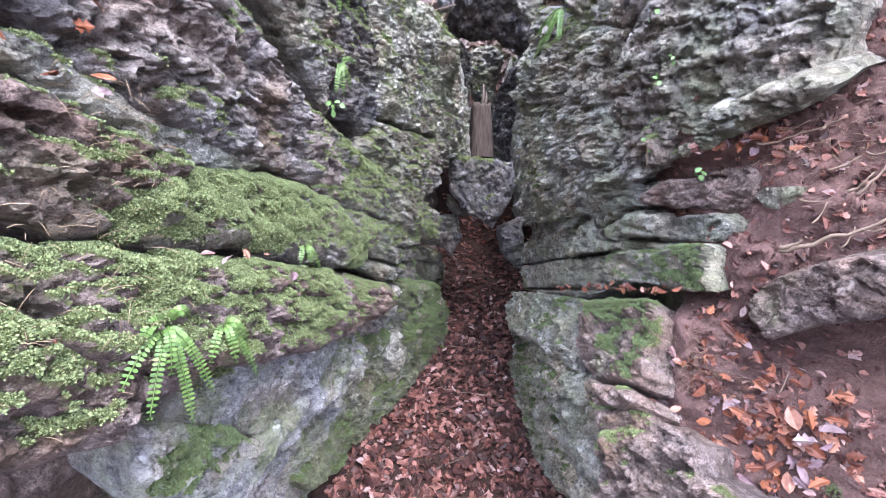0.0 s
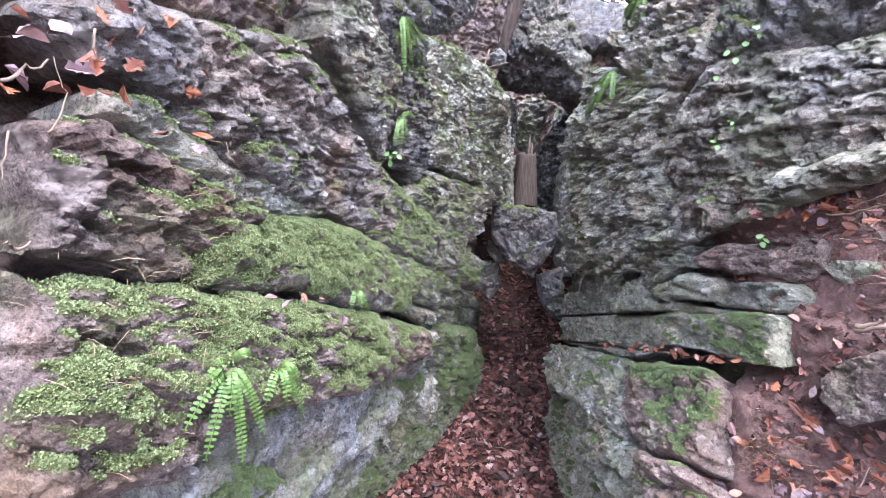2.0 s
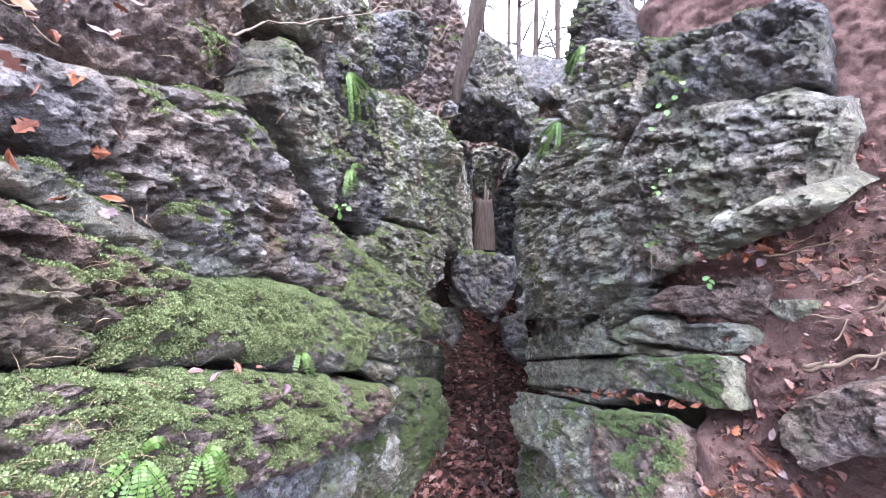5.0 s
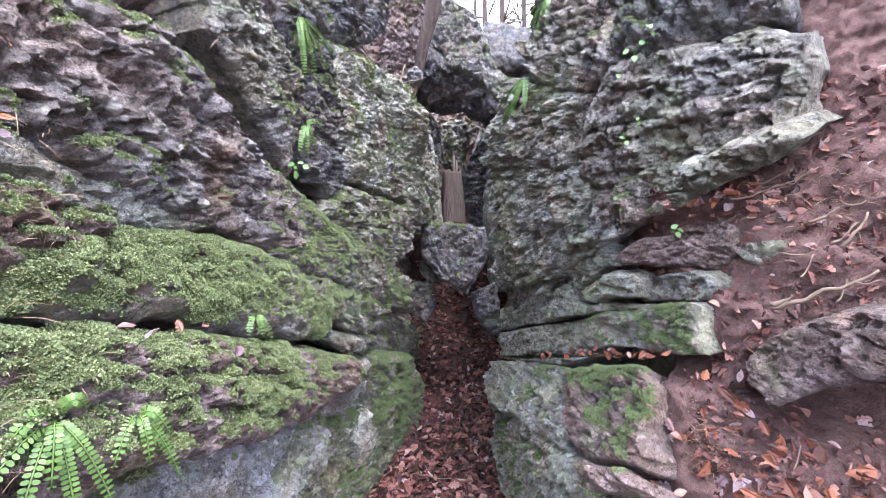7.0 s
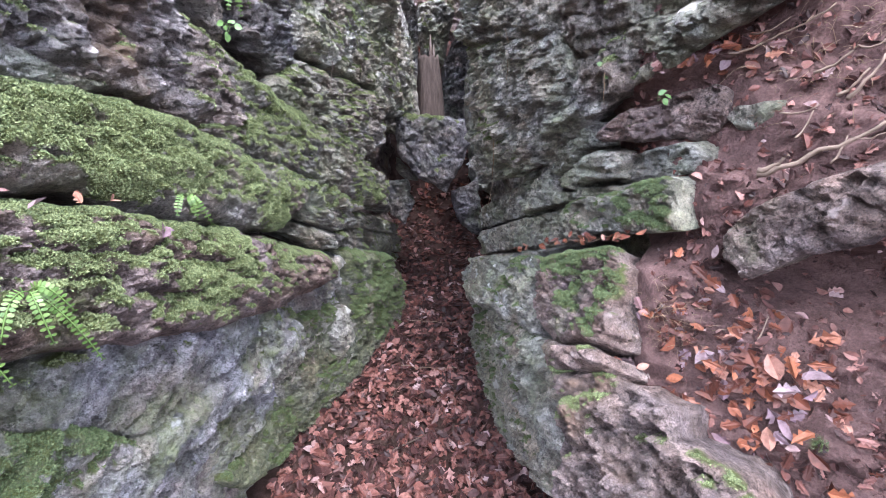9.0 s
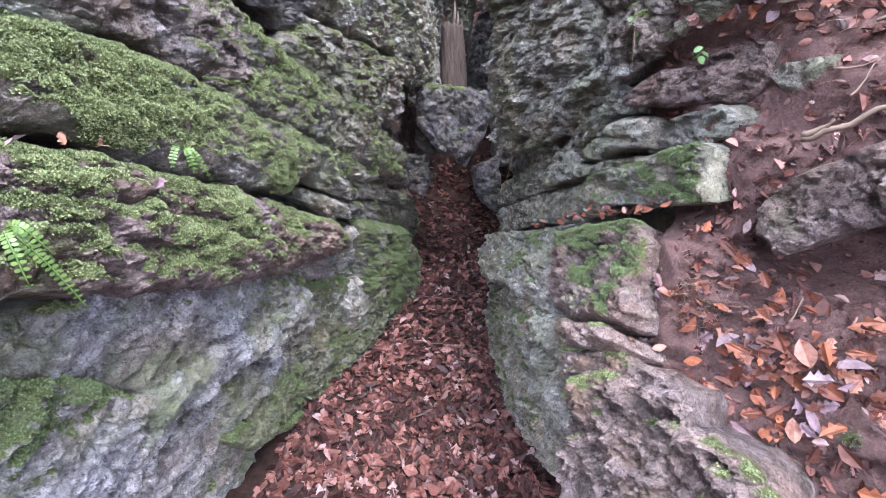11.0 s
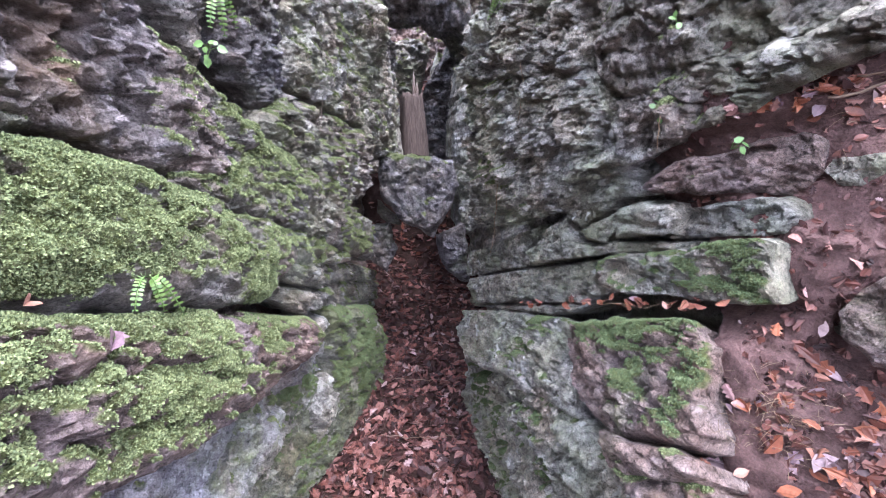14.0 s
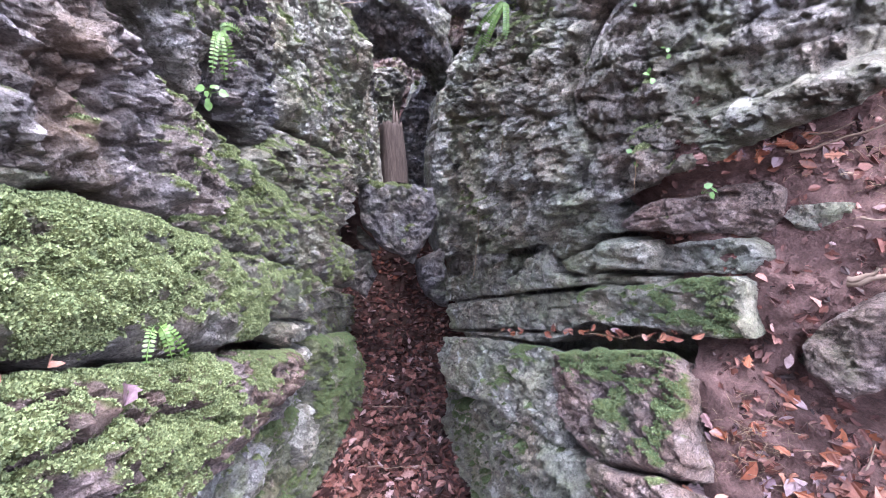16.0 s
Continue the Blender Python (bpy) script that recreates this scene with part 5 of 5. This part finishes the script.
# ---- ferns and small plants ----
def fern(label, base, tips, pinna=0.014, mat=None, arch=0.05):
    """Arching fronds from one root, with pairs of small rounded pinnae."""
    plant = tagged(new("fern"), label, "fern", "ferns")
    plant.location = base
    b = Vector(base)
    out = (VIEW - b).normalized()
    for k, tip in enumerate(tips):
        e = Vector(tip) - b + out * 0.03
        mid = e * 0.45 + out * arch + Vector((0, 0, arch * 0.9))
        n = max(14, int(e.length / 0.0085))
        path = [2 * (1 - t) * t * mid + t * t * e for t in [i / (n - 1) for i in range(n)]]
        tv, tf = tube(path, [0.0014] * n, 4)
        frond = mesh_object("frond", tv, tf, mat or FERN, plant)
        lv, lf = [], []
        for i in range(2, n):
            d = (path[i] - path[i - 1]).normalized()
            side = d.cross(out).normalized()
            face = side.cross(d)
            size = pinna * min(1.0, 0.35 + i / (0.25 * n), 0.3 + (n - i) / (0.3 * n))
            for s in (-1, 1):
                p0 = path[i]
                a = side * s * size + d * size * 0.12 - face * size * (0.15 + 0.1 * math.sin(i * 2.1 + s))
                w = d * size * 0.34
                o = len(lv)
                lv += [tuple(p0), tuple(p0 + a * 0.35 + w), tuple(p0 + a * 0.85 + w * 0.8), tuple(p0 + a * 1.05), tuple(p0 + a * 0.85 - w * 0.8), tuple(p0 + a * 0.35 - w)]
                lf.append((o, o + 1, o + 2, o + 3, o + 4, o + 5))
        mesh_object("pinnae", lv, lf, mat or FERN, frond, False)


fern("hanging green spleenwort fern on the mossy ledge", (-0.598, 0.897, 1.548), [(-0.631, 0.799, 1.453), (-0.618, 0.849, 1.37), (-0.595, 0.955, 1.305), (-0.617, 0.843, 1.537), (-0.583, 0.943, 1.556), (-0.57, 0.998, 1.36), (-0.595, 0.89, 1.447)], 0.0115)
fern("small green spleenwort fern on the mossy ledge", (-0.551, 1.037, 1.509), [(-0.528, 1.15, 1.337), (-0.535, 1.052, 1.41), (-0.523, 1.093, 1.455), (-0.561, 0.988, 1.435)], 0.01)
fern("little drooping fern in a dark crevice", (-0.438, 1.897, 2.4), [(-0.456, 1.876, 2.28), (-0.438, 1.94, 2.284), (-0.419, 1.994, 2.329), (-0.398, 2.033, 2.44)], 0.011)
fern("long drooping fern hanging from a dark slab", (-0.429, 1.755, 2.776), [(-0.423, 1.836, 2.586), (-0.401, 1.916, 2.635), (-0.378, 1.998, 2.7), (-0.356, 2.082, 2.791), (-0.412, 1.863, 2.699)], 0.012)
fern("tiny fern under the mossy block", (-0.491, 1.501, 1.657), [(-0.489, 1.441, 1.61), (-0.461, 1.569, 1.572), (-0.473, 1.513, 1.592)], 0.009)
fern("green fern high on the damp boulder", (0.709, 2.172, 3.16), [(0.65, 2.37, 3.1), (0.669, 2.302, 3.028), (0.693, 2.191, 3.008), (0.686, 2.257, 3.103)], 0.014)
fern("green fern in a pocket of the knobbly rock", (0.61, 2.306, 2.803), [(0.528, 2.492, 2.731), (0.551, 2.425, 2.655), (0.53, 2.553, 2.636), (0.597, 2.292, 2.644)], 0.014)


def seedling(label, base, leaves=3, size=0.022, seed=0):
    r = np.random.default_rng(seed)
    plant = tagged(new("seedling"), label, "plant", "seedlings")
    plant.location = base
    out = (VIEW - Vector(base)).normalized()
    for k in range(leaves):
        d = (out * 0.7 + Vector(r.normal(0, 0.6, 3)) + Vector((0, 0, 0.4))).normalized()
        stem = [Vector((0, 0, 0)), d * size * 0.8, d * size * 1.5]
        tv, tf = tube(stem, [0.0012, 0.001, 0.0008], 4)
        st = mesh_object("stem", tv, tf, FERN, plant)
        nrm = (out + Vector((0, 0, 0.5)) + Vector(r.normal(0, 0.3, 3))).normalized()
        a = (d - nrm * d.dot(nrm)).normalized()
        b = nrm.cross(a)
        o = stem[-1]
        pts = [o] + [o + a * size * x + b * size * y - nrm * size * 0.25 * x * x for x, y in ((0.2, 0.45), (0.7, 0.5), (1.2, 0.0), (0.7, -0.5), (0.2, -0.45))]
        mesh_object("leaf", [tuple(p) for p in pts], [(0, 1, 2, 3), (0, 3, 4, 5)], LEAF_GREEN, st, False)


for k, p in enumerate([(-0.463, 1.861, 2.218), (0.823, 1.707, 2.519), (0.858, 1.671, 2.617), (0.879, 1.603, 2.656), (0.848, 1.732, 2.28), (0.962, 1.656, 1.914), (0.878, 1.696, 2.354), (0.866, 1.84, 2.065), (-0.459, 1.872, 2.22)]):
    seedling("young plant with bright green leaves in a rock crack", p, 3 if k % 3 else 4, 0.013 + 0.004 * (k % 3), 50 + k)


def twig(name, label, path, radius, mat, seed=0, sag=0.0, jitter=0.015, category="twig", group=""):
    r = np.random.default_rng(seed)
    pts = np.concatenate([twig_path(a, b, r, sag, jitter)[:-1] for a, b in zip(path, path[1:])] + [np.array([path[-1]])])
    k = len(pts)
    tv, tf = tube(pts, [radius * (1 - 0.55 * i / (k - 1)) for i in range(k)], 6)
    return tagged(mesh_object(name, tv, tf, mat), label, category, group)


for k, path in enumerate([[(0.841, 1.791, 2.061), (0.865, 1.839, 1.934)], [(0.674, 2.885, 1.949), (0.683, 3.008, 1.629), (0.652, 3.007, 1.507)], [(-0.261, 2.359, 2.721), (-0.214, 2.642, 2.431), (-0.245, 2.602, 2.15)], [(0.695, 2.619, 2.134), (0.63, 2.374, 2.451)]]):
    twig("hanging_vine", "thin trailing stem hanging from the rock", path, 0.0022, TWIG_DARK if k == 2 else STRAW, 70 + k, category="vine")
for k, path in enumerate([[(1.043, 1.319, 1.662), (1.107, 1.214, 1.718), (1.156, 1.116, 1.769)], [(1.064, 1.477, 2.012), (1.122, 1.371, 2.031), (1.164, 1.263, 2.066)], [(1.149, 1.198, 1.832), (1.187, 1.159, 1.921)], [(1.13, 1.271, 1.907), (1.176, 1.21, 1.954), (1.191, 1.166, 1.952)], [(1.092, 1.27, 1.751), (1.122, 1.254, 1.816)], [(1.099, 1.44, 2.053), (1.137, 1.357, 2.068)], [(1.111, 1.187, 1.684), (1.129, 1.171, 1.746), (1.15, 1.109, 1.745)], [(1.141, 1.218, 1.843), (1.169, 1.173, 1.895)], [(1.045, 1.318, 1.673), (1.073, 1.26, 1.71)], [(1.093, 1.319, 1.82), (1.128, 1.246, 1.828)], [(1.052, 1.286, 1.217), (1.071, 1.276, 1.283)]]):
    twig("root", "pale bare root running over red soil", path, [0.008, 0.004, 0.006, 0.004, 0.003, 0.003, 0.003, 0.005, 0.009, 0.003, 0.003][k], TWIG, 80 + k, 0.01, 0.02, "root", "roots in the bank")
for k, path in enumerate([[(-0.469, 2.491, -0.022), (-0.322, 2.92, 0.101), (-0.067, 3.49, 0.263)], [(-0.224, 2.604, 0.011), (0.198, 2.8, 0.066)], [(-0.375, 2.754, 0.054), (-0.445, 2.539, -0.008)], [(-0.022, 3.187, 0.177), (-0.134, 2.901, 0.095)], [(0.081, 4.063, 0.426), (0.389, 3.978, 0.402), (0.684, 3.93, 0.388)], [(-0.067, 3.458, 0.254), (0.243, 3.406, 0.239), (0.549, 3.361, 0.227)]]):
    twig("stick", "wet fallen stick lying on leaf litter", path, [0.011, 0.008, 0.009, 0.005, 0.004, 0.004][k], TWIG_DARK if k < 4 else TWIG, 100 + k, 0.0, 0.02, "stick", "fallen sticks")
for k, path in enumerate([[(0.854, 1.716, 1.413), (0.823, 1.673, 1.298), (0.803, 1.669, 1.201)], [(0.823, 1.673, 1.298), (0.823, 1.608, 1.224)], [(0.81, 1.677, 1.256), (0.782, 1.667, 1.156)], [(0.822, 2.1, 1.381), (0.862, 1.758, 1.448)], [(0.802, 1.714, 1.247), (0.829, 1.602, 1.265)]]):
    twig("dry_stalk", "dry straw-coloured stalk on the ledge block", path, 0.0018, STRAW, 120 + k, 0.0, 0.02, "stalk", "dry stalks")
EDGE_NEAR = [[(-0.561, 1.049, 2.5), (-0.542, 1.227, 2.651), (-0.464, 1.615, 2.92), (-0.34, 2.223, 3.393)], [(-0.691, 0.493, 2.024), (-0.689, 0.529, 2.056), (-0.685, 0.554, 2.074)], [(-0.671, 0.61, 2.145), (-0.673, 0.611, 2.114), (-0.669, 0.628, 2.107)], [(-0.735, 2.089, 3.218), (-0.574, 2.499, 3.267), (-0.368, 2.913, 3.293), (0.006, 3.159, 3.044)], [(-0.296, 2.905, 3.475), (-0.078, 3.114, 3.57)]]
EDGE_FAR = [[(-0.045, 3.138, 3.275), (-0.1, 3.051, 3.044), (0.05, 3.165, 3.004)], [(-0.389, 2.71, 3.309), (-0.121, 2.947, 3.065), (0.106, 3.154, 3.197)], [(-0.646, 0.703, 2.261), (-0.662, 0.654, 2.293), (-0.674, 0.61, 2.302)], [(-0.688, 0.51, 1.962), (-0.686, 0.502, 1.894)], [(-0.682, 0.555, 1.972), (-0.68, 0.58, 2.037), (-0.683, 0.56, 2.08)], [(1.008, 4.936, 4.436), (0.881, 4.576, 3.742)], [(-0.482, 2.291, 3.449), (-0.566, 2.306, 3.159)], [(-0.063, 3.199, 3.799), (0.017, 3.191, 3.977)], [(-0.677, 0.503, 1.818), (-0.674, 0.531, 1.819)]]
for k, path in enumerate(EDGE_NEAR + EDGE_FAR):
    twig("twig", "bare twig hanging from the woodland edge", path, [0.004, 0.003, 0.002, 0.005, 0.004, 0.005, 0.004, 0.002, 0.0015, 0.0015, 0.006, 0.003, 0.005, 0.003][k], TWIG, 140 + k, 0.01, 0.012, "twig", "twigs at the edge")
twig("leaning_trunk", "leaning brown sapling trunk at the cleft's edge", [(0.321, 3.356, 4.767), (0.23, 3.397, 4.113), (0.133, 3.47, 3.717), (0.046, 3.54, 3.358)], 0.085, BARK, 160, 0.0, 0.01, "tree trunk")

# fine rootlets and needles over bank and ledge
r = np.random.default_rng(170)
for centre, spread, count, label in [((0.921, 1.461, 1.234), 0.06, 160, 'dry needles scattered on red soil'), ((-0.648, 0.691, 1.643), 0.09, 120, 'dry needles and rootlets on the earthy ledge'), ((-0.651, 0.813, 1.9), 0.08, 110, 'dry rootlets over earthy rock'), ((-0.586, 1.043, 2.466), 0.1, 160, 'matted roots hanging at the woodland edge'), ((1.164, 1.294, 1.952), 0.09, 160, 'fine rootlets in red soil')]:
    vv, ff = [], []
    for i in range(count):
        p = np.array(centre) + r.normal(0, 1, 3) * spread
        d = r.normal(0, 1, 3) * (1, 1, 0.5)
        d *= r.uniform(0.02, 0.05) / np.linalg.norm(d)
        tv, tf = tube([p, p + d * 0.5 + (0, 0, 0.003), p + d], [0.0006, 0.0006, 0.0004], 3)
        ff += [tuple(q + len(vv) for q in f) for f in tf]
        vv += tv
    tagged(mesh_object("needle_litter", vv, ff, STRAW), label, "needle litter", kind="stuff")

# single leaves on ledges and slabs
LEDGE_A, LEDGE_B, LEDGE_C = [(0.794, 2.925, 1.21), (0.823, 1.996, 1.404), (0.886, 1.591, 1.472)]
LEAVES_LEFT = [(-0.594, 1.057, 1.675), (-0.572, 1.118, 1.648), (-0.556, 1.205, 1.654), (-0.537, 1.275, 1.648), (-0.489, 1.375, 1.571), (-0.656, 0.686, 1.564), (-0.597, 1.012, 1.661), (-0.677, 0.592, 2.062), (-0.685, 0.543, 2.18), (-0.692, 0.509, 2.068), (-0.69, 0.518, 2.103), (-0.688, 0.532, 2.093), (-0.649, 0.692, 2.264), (-0.615, 0.803, 2.395), (-0.694, 0.495, 2.187), (-0.691, 0.516, 2.197), (-0.669, 0.615, 2.221), (-0.4, 2.033, 1.728)]
LEAVES_RIGHT = [(0.835, 2.005, 1.389), (0.851, 1.875, 1.416), (0.871, 1.732, 1.43), (0.861, 1.608, 1.321), (0.764, 1.862, 1.088), (0.866, 1.524, 1.218), (0.806, 1.563, 1.045), (0.815, 1.485, 0.966), (0.83, 1.445, 0.963), (1.017, 1.343, 1.198), (1.035, 1.353, 1.295), (1.06, 1.326, 1.243), (0.804, 2.362, 1.31), (0.844, 1.309, 0.809), (0.798, 1.391, 0.753), (0.722, 1.495, 0.663)]
r = np.random.default_rng(190)
LEAVES_LEDGE = []
for i in range(34):
    f = r.uniform(0, 2)
    p = np.array(LEDGE_A) + (np.array(LEDGE_B) - LEDGE_A) * f if f < 1 else np.array(LEDGE_B) + (np.array(LEDGE_C) - LEDGE_B) * (f - 1)
    LEAVES_LEDGE.append(tuple(p + r.normal(0, 1, 3) * (0.012, 0.012, 0.008)))
for i in range(45):
    y = r.uniform(0.45, 0.88)
    LEAVES_LEFT.append((-0.86 + 0.24 * y, y, r.uniform(1.98, 2.42)))
for k, p in enumerate(LEAVES_LEFT + LEAVES_RIGHT + LEAVES_LEDGE):
    nrm = np.array(VIEW - Vector(p))
    nrm = nrm / np.linalg.norm(nrm) * 0.6 + (0, 0, 0.8)
    nrm /= np.linalg.norm(nrm)
    v, f = strewn_leaves("fallen_leaf", [np.array(p) + nrm * 0.012], [nrm], np.random.default_rng(200 + k), LEAF_ONE, size=(0.025, 0.05), tilt=0.45)
    tagged(mesh_object("fallen_leaf", v, f, LEAF_ONE, None, False), "rust-coloured beech leaf lying on stone", "leaf", "leaves on ledges")
